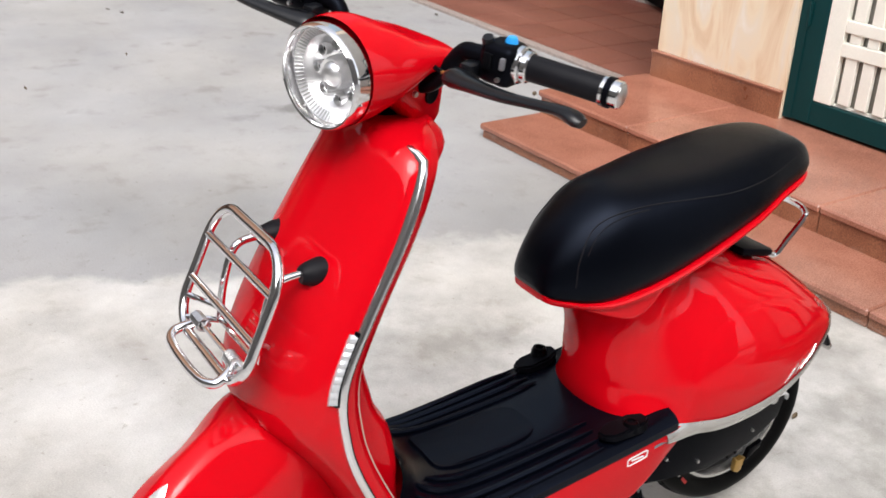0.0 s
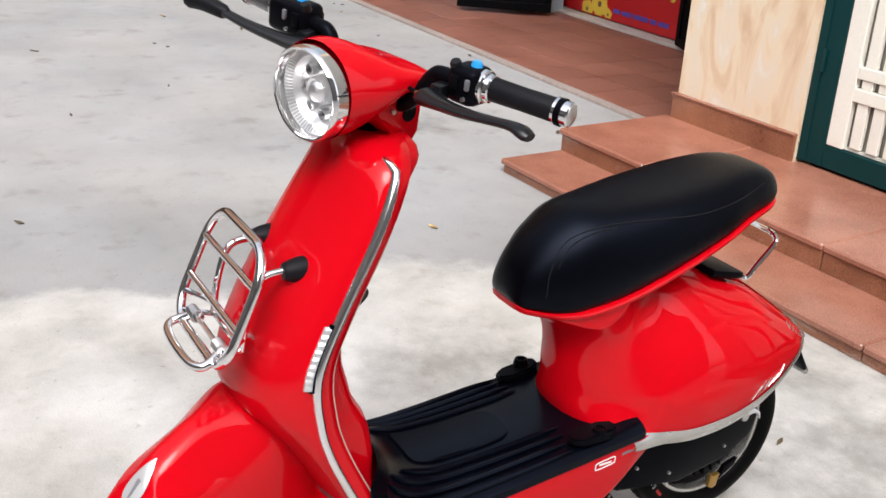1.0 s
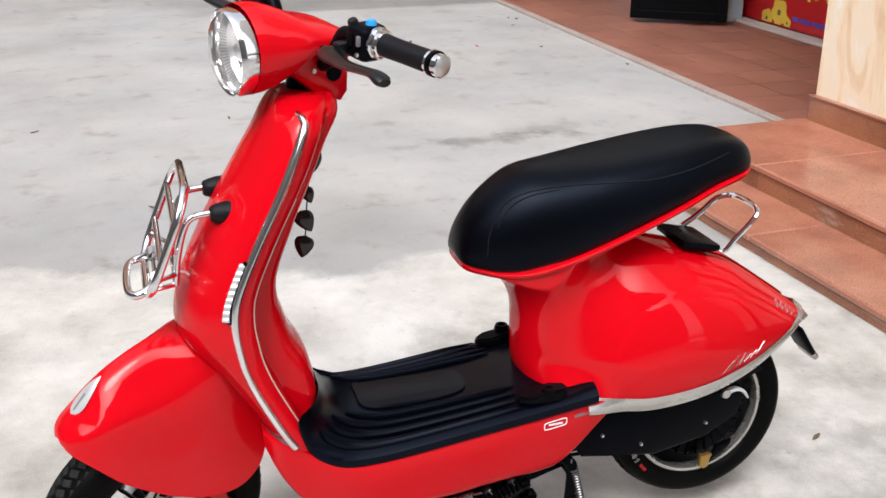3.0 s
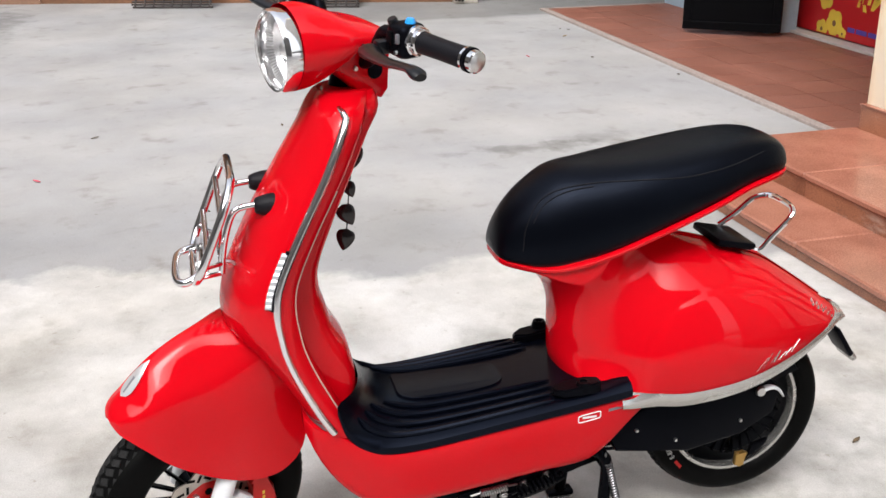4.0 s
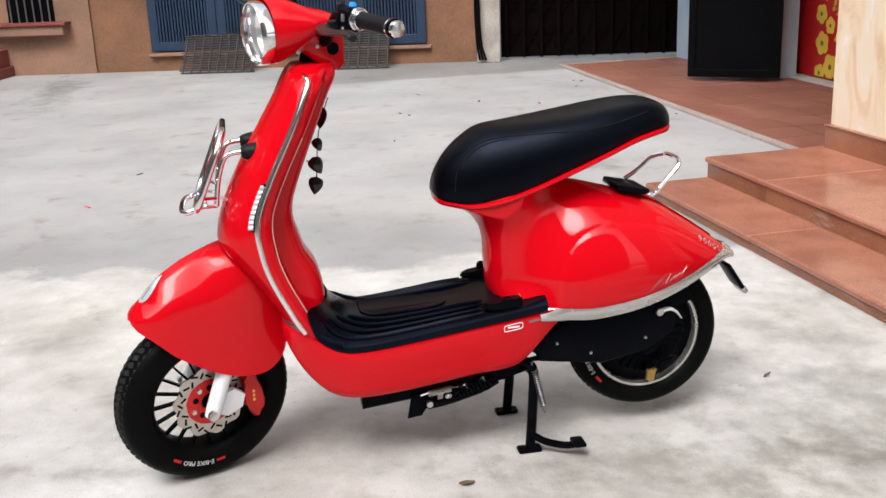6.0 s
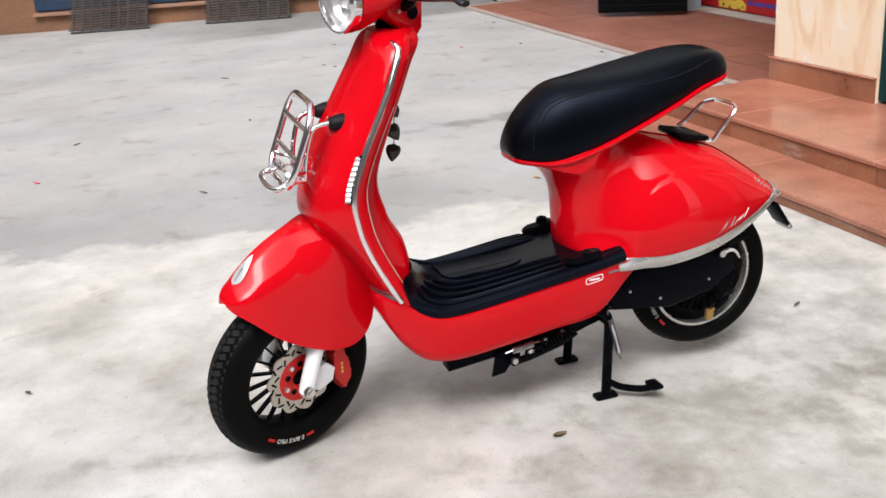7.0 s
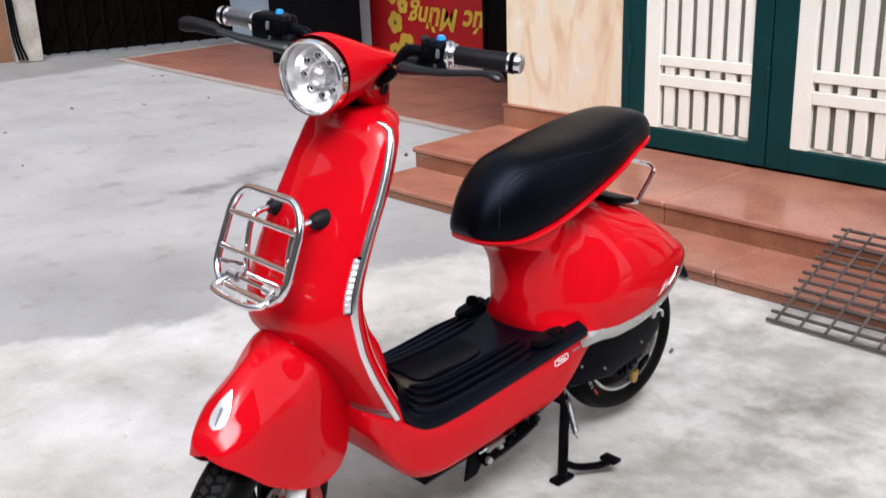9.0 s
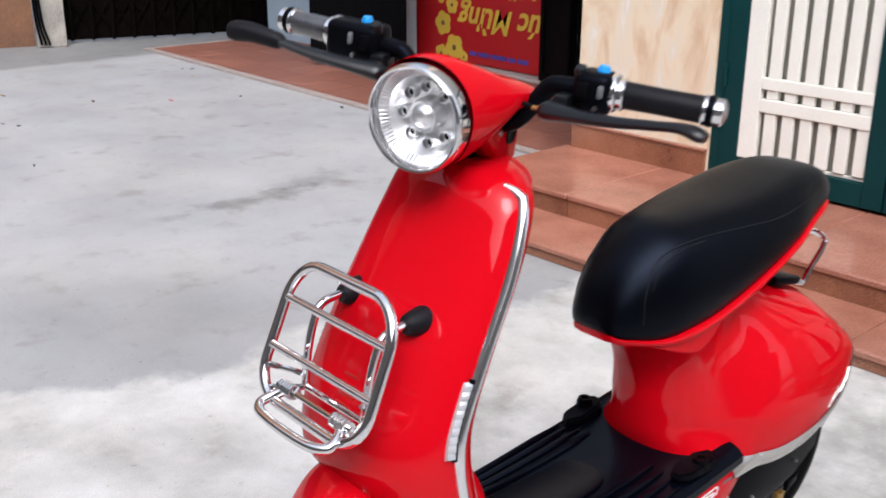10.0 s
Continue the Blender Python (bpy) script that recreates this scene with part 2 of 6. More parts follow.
def concrete():
    m = bpy.data.materials.new("worn_concrete")
    m.use_nodes = True
    n, l = m.node_tree.nodes, m.node_tree.links
    p = n["Principled BSDF"]
    geo = n.new("ShaderNodeNewGeometry")

    def tex(scale, detail, rough=0.55, dist=0.0):
        t = n.new("ShaderNodeTexNoise")
        t.inputs["Scale"].default_value = scale
        t.inputs["Detail"].default_value = detail
        t.inputs["Roughness"].default_value = rough
        t.inputs["Distortion"].default_value = dist
        l.new(geo.outputs["Position"], t.inputs["Vector"])
        return t.outputs["Fac"]

    def ramp(src, lo, hi, a, b):
        r = n.new("ShaderNodeValToRGB")
        r.color_ramp.elements[0].position, r.color_ramp.elements[1].position = lo, hi
        r.color_ramp.elements[0].color = (*a, 1)
        r.color_ramp.elements[1].color = (*b, 1)
        l.new(src, r.inputs["Fac"])
        return r.outputs["Color"]

    def mix(kind, fac, a, b):
        x = n.new("ShaderNodeMix")
        x.data_type, x.blend_type = "RGBA", kind
        if isinstance(fac, float):
            x.inputs[0].default_value = fac
        else:
            l.new(fac, x.inputs[0])
        l.new(a, x.inputs[6])
        if isinstance(b, tuple):
            x.inputs[7].default_value = (*b, 1)
        else:
            l.new(b, x.inputs[7])
        return x.outputs[2]

    near = ramp(tex(2.4, 12.0, 0.60, 0.1), 0.34, 0.64, (0.355, 0.345, 0.327), (0.585, 0.575, 0.555))
    far = ramp(tex(1.3, 6.0, 0.55), 0.32, 0.7, (0.31, 0.31, 0.308), (0.425, 0.424, 0.422))
    # two pours of concrete meet along a ragged line
    sep = n.new("ShaderNodeSeparateXYZ")
    l.new(geo.outputs["Position"], sep.inputs[0])
    lean = n.new("ShaderNodeMath")
    lean.operation = "MULTIPLY_ADD"
    lean.inputs[1].default_value = -0.22
    l.new(sep.outputs["Y"], lean.inputs[0])
    l.new(sep.outputs["X"], lean.inputs[2])
    wob = n.new("ShaderNodeMath")
    wob.operation = "MULTIPLY_ADD"
    wob.inputs[1].default_value = 0.9
    l.new(tex(1.6, 9.0, 0.6), wob.inputs[0])
    l.new(lean.outputs[0], wob.inputs[2])
    step = n.new("ShaderNodeMapRange")
    step.inputs["From Min"].default_value = -1.28
    step.inputs["From Max"].default_value = -1.18
    l.new(wob.outputs[0], step.inputs["Value"])
    col = mix("MIX", step.outputs[0], far, near)
    # a damp, darker belt on the far pour
    belt = n.new("ShaderNodeMapRange")
    belt.inputs["From Min"].default_value = -2.3
    belt.inputs["From Max"].default_value = -1.5
    l.new(wob.outputs[0], belt.inputs["Value"])
    inv = n.new("ShaderNodeMath")
    inv.operation = "SUBTRACT"
    inv.inputs[0].default_value = 1.0
    l.new(step.outputs[0], inv.inputs[1])
    both = n.new("ShaderNodeMath")
    both.operation = "MULTIPLY"
    l.new(inv.outputs[0], both.inputs[0])
    l.new(belt.outputs[0], both.inputs[1])
    soft = n.new("ShaderNodeMath")
    soft.operation = "MULTIPLY"
    soft.inputs[1].default_value = 0.5
    l.new(both.outputs[0], soft.inputs[0])
    col = mix("MULTIPLY", soft.outputs[0], col, (0.62, 0.62, 0.63))
    # a darker strip with a wavy edge along the far house
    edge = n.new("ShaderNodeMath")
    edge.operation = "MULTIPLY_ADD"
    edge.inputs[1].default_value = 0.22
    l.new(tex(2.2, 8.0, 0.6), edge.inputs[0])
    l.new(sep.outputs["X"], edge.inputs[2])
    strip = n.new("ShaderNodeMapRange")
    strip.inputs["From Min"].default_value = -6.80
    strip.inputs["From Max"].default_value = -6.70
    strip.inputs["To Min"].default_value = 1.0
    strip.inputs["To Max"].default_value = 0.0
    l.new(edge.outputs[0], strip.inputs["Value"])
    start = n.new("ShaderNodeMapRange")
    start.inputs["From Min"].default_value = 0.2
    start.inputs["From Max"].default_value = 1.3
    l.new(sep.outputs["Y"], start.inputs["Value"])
    far_strip = n.new("ShaderNodeMath")
    far_strip.operation = "MULTIPLY"
    l.new(strip.outputs[0], far_strip.inputs[0])
    l.new(start.outputs[0], far_strip.inputs[1])
    col = mix("MULTIPLY", far_strip.outputs[0], col, (0.66, 0.655, 0.65))
    # dark damp stains and oil spots, ragged rims; the last four paint in soft shade
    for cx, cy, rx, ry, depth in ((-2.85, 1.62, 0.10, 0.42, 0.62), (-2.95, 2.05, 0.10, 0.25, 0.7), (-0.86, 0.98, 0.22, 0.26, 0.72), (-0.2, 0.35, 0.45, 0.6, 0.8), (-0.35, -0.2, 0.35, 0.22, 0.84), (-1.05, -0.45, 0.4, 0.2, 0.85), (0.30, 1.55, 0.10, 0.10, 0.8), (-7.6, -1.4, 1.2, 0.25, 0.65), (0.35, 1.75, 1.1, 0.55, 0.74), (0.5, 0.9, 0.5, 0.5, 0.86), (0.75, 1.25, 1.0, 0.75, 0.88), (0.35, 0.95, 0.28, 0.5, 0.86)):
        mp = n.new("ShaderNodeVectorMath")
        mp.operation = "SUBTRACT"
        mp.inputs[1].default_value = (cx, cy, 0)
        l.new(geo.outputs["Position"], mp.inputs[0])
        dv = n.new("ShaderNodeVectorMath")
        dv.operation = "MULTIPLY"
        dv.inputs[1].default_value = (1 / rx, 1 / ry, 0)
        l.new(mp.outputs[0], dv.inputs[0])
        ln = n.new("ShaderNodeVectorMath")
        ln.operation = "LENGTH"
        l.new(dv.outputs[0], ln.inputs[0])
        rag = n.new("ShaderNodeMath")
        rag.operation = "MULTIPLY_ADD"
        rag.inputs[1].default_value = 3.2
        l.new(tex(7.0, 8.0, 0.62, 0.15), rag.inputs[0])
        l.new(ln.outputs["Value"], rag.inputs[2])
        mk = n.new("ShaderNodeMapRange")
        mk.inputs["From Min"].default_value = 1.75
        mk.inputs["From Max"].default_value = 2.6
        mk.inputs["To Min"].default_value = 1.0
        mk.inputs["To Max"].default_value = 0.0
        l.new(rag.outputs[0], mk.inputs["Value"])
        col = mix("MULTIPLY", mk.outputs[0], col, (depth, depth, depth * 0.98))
    # stains and specks
    stain = ramp(tex(4.5, 6.0, 0.6, 0.15), 0.30, 0.42, (0.72, 0.70, 0.66), (1, 1, 1))
    col = mix("MULTIPLY", 0.65, col, stain)
    blot = ramp(tex(9.0, 8.0, 0.7, 0.15), 0.30, 0.46, (0.86, 0.85, 0.83), (1, 1, 1))
    col = mix("MULTIPLY", 0.75, col, blot)
    pits = ramp(tex(85.0, 3.0, 0.7), 0.27, 0.35, (0.72, 0.70, 0.66), (1, 1, 1))
    col = mix("MULTIPLY", 0.7, col, pits)
    warm = ramp(tex(1.1, 5.0, 0.6), 0.38, 0.62, (1.0, 0.985, 0.955), (0.985, 0.99, 1.0))
    col = mix("MULTIPLY", 1.0, col, warm)
    flake = ramp(tex(16.0, 7.0, 0.7, 0.2), 0.62, 0.70, (1, 1, 1), (1.09, 1.085, 1.075))
    col = mix("MULTIPLY", 0.8, col, flake)
    speck = ramp(tex(38.0, 4.0, 0.6), 0.26, 0.36, (0.66, 0.63, 0.58), (1, 1, 1))
    col = mix("MULTIPLY", 0.8, col, speck)
    grain = ramp(tex(260.0, 2.0), 0.25, 0.75, (0.86, 0.86, 0.86), (1.08, 1.08, 1.08))
    col = mix("MULTIPLY", 1.0, col, grain)
    l.new(col, p.inputs["Base Color"])
    p.inputs["Roughness"].default_value = 0.8
    b1 = n.new("ShaderNodeBump")
    b1.inputs["Strength"].default_value = 0.25
    b1.inputs["Distance"].default_value = 0.004
    l.new(tex(60.0, 5.0), b1.inputs["Height"])
    b2 = n.new("ShaderNodeBump")
    b2.inputs["Strength"].default_value = 0.2
    b2.inputs["Distance"].default_value = 0.02
    l.new(tex(5.0, 4.0), b2.inputs["Height"])
    l.new(b1.outputs["Normal"], b2.inputs["Normal"])
    l.new(b2.outputs["Normal"], p.inputs["Normal"])
    return m


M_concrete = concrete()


# ---- mesh helpers ----
def part(name, bm, material, parent=None, label="", smooth=True, sharp=38, xf=None, mirror=False):
    """One bmesh as one mesh object, under a thing or a part."""
    if xf is not None:
        bm.transform(xf)
    bmesh.ops.remove_doubles(bm, verts=bm.verts, dist=1e-6)
    bmesh.ops.recalc_face_normals(bm, faces=bm.faces)
    for f in bm.faces:
        f.smooth = smooth
    lim = radians(sharp)
    for e in bm.edges:
        if len(e.link_faces) == 2 and e.calc_face_angle(0) > lim:
            e.smooth = False
    me = bpy.data.meshes.new(name)
    bm.to_mesh(me)
    bm.free()
    me.materials.append(material)
    ob = new(name, me)
    if parent is not None:
        ob.parent = parent
        ob.matrix_parent_inverse = parent.matrix_world.inverted()
    if label:
        ob["label"] = label
    return ob


def empty(name, label, category, at=(0, 0, 0), group="", kind=""):
    ob = new(name)
    ob.location = at
    ob.empty_display_size = 0.1
    bpy.context.view_layer.update()
    return tagged(ob, label, category, group, kind)


def skin(bm, rows, closed=False, caps=False):
    """Quads between rows of points; closed: each row is a ring."""
    vs = [[bm.verts.new(p) for p in r] for r in rows]
    for a, b in zip(vs, vs[1:]):
        n = len(a)
        for i in range(n if closed else n - 1):
            k = (i + 1) % n
            try:
                bm.faces.new((a[i], a[k], b[k], b[i]))
            except ValueError:
                pass
    if caps:
        for r in (vs[0], vs[-1]):
            try:
                bm.faces.new(r)
            except ValueError:
                pass
    return vs


def curve_through(pts, n):
    """n points on a smooth curve through pts (Catmull-Rom)."""
    pts = [Vector(p) for p in pts]
    ext = [2 * pts[0] - pts[1], *pts, 2 * pts[-1] - pts[-2]]
    out = []
    for i in range(n):
        u = i / (n - 1) * (len(pts) - 1)
        k = min(int(u), len(pts) - 2)
        f = u - k
        a, b, c, d = ext[k : k + 4]
        out.append(0.5 * (2 * b + (c - a) * f + (2 * a - 5 * b + 4 * c - d) * f * f + (3 * b - a - 3 * c + d) * f ** 3))
    return out


def tube(bm, pts, r, seg=10, closed=False, flat=1.0, up=None):
    """A swept tube; r one radius or one for each point."""
    pts = [Vector(p) for p in pts]
    n = len(pts)
    rs = r if isinstance(r, (list, tuple)) else [r] * n
    rows = []
    ref = Vector(up) if up else None
    for i, p in enumerate(pts):
        a = pts[(i - 1) % n] if closed or i else p
        b = pts[(i + 1) % n] if closed or i < n - 1 else p
        t = (b - a).normalized()
        if ref is None:
            ref = Vector((0, 0, 1)) if abs(t.z) < 0.9 else Vector((1, 0, 0))
        s = t.cross(ref).normalized()
        w = s.cross(t).normalized()
        if not up:
            ref = w
        rows.append([p + rs[i] * (math.cos(q) * s + flat * math.sin(q) * w) for q in (2 * math.pi * k / seg for k in range(seg))])
    if closed:
        rows.append(rows[0])
    skin(bm, rows, True, not closed)
    return bm


def lathe(bm, prof, m, seg=32, caps=False):
    """prof: (radius, height) pairs turned about local z, placed by m."""
    rows = [[m @ Vector((r * math.cos(2 * math.pi * k / seg), r * math.sin(2 * math.pi * k / seg), h)) for k in range(seg)] for r, h in prof]
    skin(bm, rows, True, caps)
    return bm


def block(bm, lo, hi, bevel=0.004, m=None, seg=2):
    c = [(a + b) / 2 for a, b in zip(lo, hi)]
    s = [abs(b - a) for a, b in zip(lo, hi)]
    mm = Matrix.Translation(c) @ Matrix.Diagonal((*s, 1))
    got = bmesh.ops.create_cube(bm, size=1.0, matrix=mm)
    vs = got["verts"]
    if bevel > 0:
        es = list({e for v in vs for e in v.link_edges})
        res = bmesh.ops.bevel(bm, geom=es, offset=min(bevel, min(s) * 0.45), segments=seg, affect="EDGES", profile=0.5)
        vs = list({v for f in res["faces"] for v in f.verts} | {v for v in vs if v.is_valid})
    if m is not None:
        bmesh.ops.transform(bm, matrix=m, verts=vs)
    return bm


def rod(bm, p, q, r, seg=10):
    return tube(bm, [p, q], r, seg)


def prism(bm, outline, x0, x1, bevel=0.0):
    """A side outline of (y, z) points pushed from x0 to x1."""
    a = [bm.verts.new((x0, y, z)) for y, z in outline]
    b = [bm.verts.new((x1, y, z)) for y, z in outline]
    n = len(outline)
    fs = [bm.faces.new(a), bm.faces.new(b[::-1])]
    for i in range(n):
        fs.append(bm.faces.new((a[i], b[i], b[(i + 1) % n], a[(i + 1) % n])))
    if bevel > 0:
        es = list({e for f in fs[:2] for e in f.edges})
        bmesh.ops.bevel(bm, geom=es, offset=bevel, segments=2, affect="EDGES", profile=0.5)
    return bm


def lerp_table(table, u):
    """Smooth reading of rows (u, a, b, ...) at u."""
    if u <= table[0][0]:
        return table[0][1:]
    for p, q in zip(table, table[1:]):
        if u <= q[0]:
            i = table.index(p)
            o = table[i - 1] if i else p
            s = table[i + 2] if i + 2 < len(table) else q
            f = (u - p[0]) / (q[0] - p[0])
            out = []
            for a, b, c, d, in zip(o[1:], p[1:], q[1:], s[1:]):
                m1 = (c - a) / max(1e-6, q[0] - o[0]) * (q[0] - p[0])
                m2 = (d - b) / max(1e-6, s[0] - p[0]) * (q[0] - p[0])
                h = f * f * (3 - 2 * f)
                out.append(b * (1 - h) + c * h + m1 * f * (1 - f) ** 2 - m2 * f * f * (1 - f))
            return tuple(out)
    return table[-1][1:]


def text_mesh(words, size, m, depth=0.001, bold=0.0):
    """Built-in font as a bmesh, placed by m (x along the writing, y up it)."""
    cu = bpy.data.curves.new("lettering", "FONT")
    cu.body, cu.size, cu.extrude = words, size, depth
    cu.align_x, cu.align_y = "CENTER", "CENTER"
    cu.resolution_u = 3
    cu.offset = bold
    ob = bpy.data.objects.new("lettering", cu)
    scene.collection.objects.link(ob)
    dg = bpy.context.evaluated_depsgraph_get()
    me = bpy.data.meshes.new_from_object(ob.evaluated_get(dg))
    bm = bmesh.new()
    bm.from_mesh(me)
    bm.transform(m)
    bpy.data.objects.remove(ob)
    bpy.data.curves.remove(cu)
    bpy.data.meshes.remove(me)
    return bm


# ---- ground ----
bm = bmesh.new()
bmesh.ops.create_grid(bm, x_segments=8, y_segments=8, size=60)
tagged(part("ground", bm, M_concrete, smooth=False), "light grey worn concrete yard with stains, damp patches and painted soft shade", "ground", kind="structure")

# ---- steps and doors of the house ----
COURT = pose(-2.205, 2.335, 0, 0, 0, 2.0)
WALL_H = 11.0


def slab_row(owner, name, x_cuts, y0, y1, z0, z1, material, gap=0.003, bevel=0.003):
    for a, b in zip(x_cuts, x_cuts[1:]):
        b_ = bmesh.new()
        block(b_, (a + gap / 2, y0, z0), (b - gap / 2, y1, z1), bevel, seg=1)
        part(name, b_, material, owner, xf=COURT, smooth=False)


def stone_step(label, x0, y0, y1, z0, z1, cuts):
    bm = bmesh.new()
    block(bm, (x0 + 0.02, y0 + 0.03, z0), (4.4, y1, z1 - 0.026), 0)
    core = part("step", bm, M_kerb, xf=COURT, smooth=False)
    tagged(core, label, "step", kind="structure")
    xs = [x0] + cuts + [4.4]
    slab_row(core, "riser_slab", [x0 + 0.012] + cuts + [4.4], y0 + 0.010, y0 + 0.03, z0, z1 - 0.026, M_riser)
    slab_row(core, "tread_slab", xs, y0, y1, z1 - 0.026, z1, M_tread, bevel=0.006)
    bm = bmesh.new()
    block(bm, (x0 + 0.012, y0 + 0.03, z0), (x0 + 0.02, y1, z1 - 0.026), 0.001)
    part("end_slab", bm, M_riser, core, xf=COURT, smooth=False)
    return core


stone_step("low polished salmon granite step before green doors", -0.015, -0.31, 0.02, 0.0, 0.06, [0.95, 1.85, 2.75, 3.6])
stone_step("upper polished salmon granite step with nosing before green doors", -0.03, 0.0, 0.75, 0.0, 0.156, [0.52, 1.42, 2.32, 3.2])

# marble pier with granite plinth
bm = bmesh.new()
block(bm, (0.02, 0.635, 0.0), (0.728, 2.4, WALL_H), 0.0)
pier = tagged(part("wall_pier", bm, M_marble, xf=COURT, smooth=False), "cream veined marble-clad house wall corner on granite plinth", "wall", kind="structure")
bm = bmesh.new()
block(bm, (0.004, 0.618, 0.15), (0.724, 0.66, 0.262), 0.002)
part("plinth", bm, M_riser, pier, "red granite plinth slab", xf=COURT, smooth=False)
bm = bmesh.new()
block(bm, (0.0, 0.612, 0.262), (0.726, 0.66, 0.272), 0.002)
part("plinth_cap", bm, M_tread, pier, xf=COURT, smooth=False)

# wall over and beyond the doors
bm = bmesh.new()
block(bm, (0.728, 0.66, 2.5), (5.4, 0.9, WALL_H), 0)
block(bm, (3.722, 0.66, 0.0), (5.4, 0.9, 2.5), 0)
tagged(part("wall_doors", bm, M_wallplain, xf=COURT, smooth=False), "plain plastered house wall round the green doors", "wall", kind="structure")


def door_leaf(x0, x1, first):
    z0, z1 = 0.169, 2.48
    y0 = 0.65
    bm = bmesh.new()
    left = 0.122 if first else 0.107
    right = 0.084
    px0, px1 = x0 + left, x1 - right
    block(bm, (x0 + 0.004, y0, z0), (px0, y0 + 0.05, z1), 0.004)
    block(bm, (px1, y0, z0), (x1 - 0.002, y0 + 0.05, z1), 0.004)
    block(bm, (px0, y0 + 0.002, z0), (px1, y0 + 0.048, z0 + 0.091), 0.003)
    block(bm, (px0, y0 + 0.002, z1 - 0.1), (px1, y0 + 0.048, z1), 0.003)
    leaf = part("door", bm, M_green, xf=COURT, smooth=False)
    tagged(leaf, "closed dark green metal door leaf with cream slatted panel", "door", "folding doors of the house", "structure")
    zb, zt = z0 + 0.093, z1 - 0.102
    bm = bmesh.new()
    block(bm, (px0, y0 + 0.034, zb), (px1, y0 + 0.04, zt), 0)
    part("mesh_panel", bm, M_mesh, leaf, "fine grey perforated sheet", xf=COURT, smooth=False)
    sx = px0 + 0.081
    bm = bmesh.new()
    block(bm, (px0 + 0.001, y0 + 0.004, zb + 0.002), (sx, y0 + 0.033, zt), 0.003)
    part("panel_stile", bm, M_cream, leaf, xf=COURT, smooth=False)
    for za, zz in ((0.549, 0.595), (0.459, 0.511)):
        bm = bmesh.new()
        block(bm, (sx + 0.001, y0 + 0.004, za), (px1 - 0.001, y0 + 0.03, zz), 0.003)
        part("panel_band", bm, M_cream, leaf, xf=COURT, smooth=False)
    bm = bmesh.new()
    block(bm, (sx + 0.001, y0 + 0.02, zb), (px1 - 0.001, y0 + 0.033, zb + 0.012), 0.002)
    part("panel_sill", bm, M_cream, leaf, xf=COURT, smooth=False)
    n = 6
    pitch = (px1 - sx) / n
    for za, zz in ((zb + 0.016, 0.458), (0.512, 0.548), (0.596, zt)):
        data = None
        for k in range(n):
            xa = sx + (k + 0.30) * pitch
            if data is None:
                bm = bmesh.new()
                block(bm, (0, y0 + 0.01, za), (pitch * 0.64, y0 + 0.031, zz), 0.003)
                sl = part("slat", bm, M_cream, leaf, smooth=False)
                data = sl.data
            else:
                sl = new("slat", data)
                sl.parent = leaf
                sl.matrix_parent_inverse = leaf.matrix_world.inverted()
            sl.matrix_world = COURT @ Matrix.Translation((xa, 0, 0))
    bm = bmesh.new()
    for zh in (0.545, 1.6):
        rod(bm, (x1 - 0.004, y0 - 0.006, zh - 0.045), (x1 - 0.004, y0 - 0.006, zh + 0.045), 0.008, 8)
    part("hinge", bm, M_green, leaf, xf=COURT)
    if first:
        bm = bmesh.new()
        rod(bm, (x0 + 0.045, y0 - 0.006, 0.54), (x0 + 0.045, y0 - 0.006, 0.63), 0.008, 8)
        part("hinge", bm, M_green, leaf, xf=COURT)
        bm = bmesh.new()
        block(bm, (x0, y0 - 0.004, z0), (x0 + 0.04, y0 - 0.001, z1), 0.001)
        part("jamb", bm, M_green, leaf, xf=COURT, smooth=False)


for k in range(4):
    door_leaf(0.73 + 0.748 * k, 0.73 + 0.748 * (k + 1), k == 0)
# near-black sheet stands in for the unlit room behind the doors
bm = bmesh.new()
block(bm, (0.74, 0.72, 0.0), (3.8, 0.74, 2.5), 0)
tagged(part("unlit_sheet_behind_doors", bm, M_interior, xf=COURT, smooth=False), "near-black sheet standing in for the unlit room behind the doors", "wall", kind="structure")

# ---- neighbouring porch ----
bm = bmesh.new()
block(bm, (-7.12, 3.125, -0.1), (-2.16, 3.187, 0.016), 0.004)
block(bm, (-7.12, 3.187, -0.1), (-7.06, 4.6, 0.016), 0.004)
tagged(part("kerb", bm, M_kerb, smooth=False), "pale worn edging strip of the tiled porch", "kerb", kind="structure")
bm = bmesh.new()
block(bm, (-7.06, 3.187, -0.1), (-2.18, 6.0, 0.006), 0)
porch = tagged(part("floor_porch", bm, M_kerb, smooth=False), "terracotta tiled porch floor", "floor", kind="structure")

# ---- walls round the yard ----
FAR = pose(-8.9, -1.19, 0, 0, 0, -15.8)  # local y runs along the far house, local x towards the yard


def far_block(name, lo, hi, material, label, category, bevel=0.0, parent=None, kind="structure"):
    bm = bmesh.new()
    block(bm, lo, hi, bevel)
    ob = part(name, bm, material, parent, label if parent else "", xf=FAR, smooth=False)
    return ob if parent else tagged(ob, label, category, kind=kind)


house = far_block("wall_far_brown", (-0.3, 0.0, 0), (0.0, 3.86, WALL_H), M_ochre2, "brown ochre plastered house wall with navy louvred window", "wall")
far_block("wall_far_ochre", (-0.42, -4.5, 0), (0.03, 0.0, WALL_H), M_ochre, "ochre plastered house wall with stained foot", "wall")
far_block("wall_far_upper", (-0.3, 3.86, 2.6), (0.0, 6.6, WALL_H), M_wallplain, "plain wall above the folding gate", "wall")

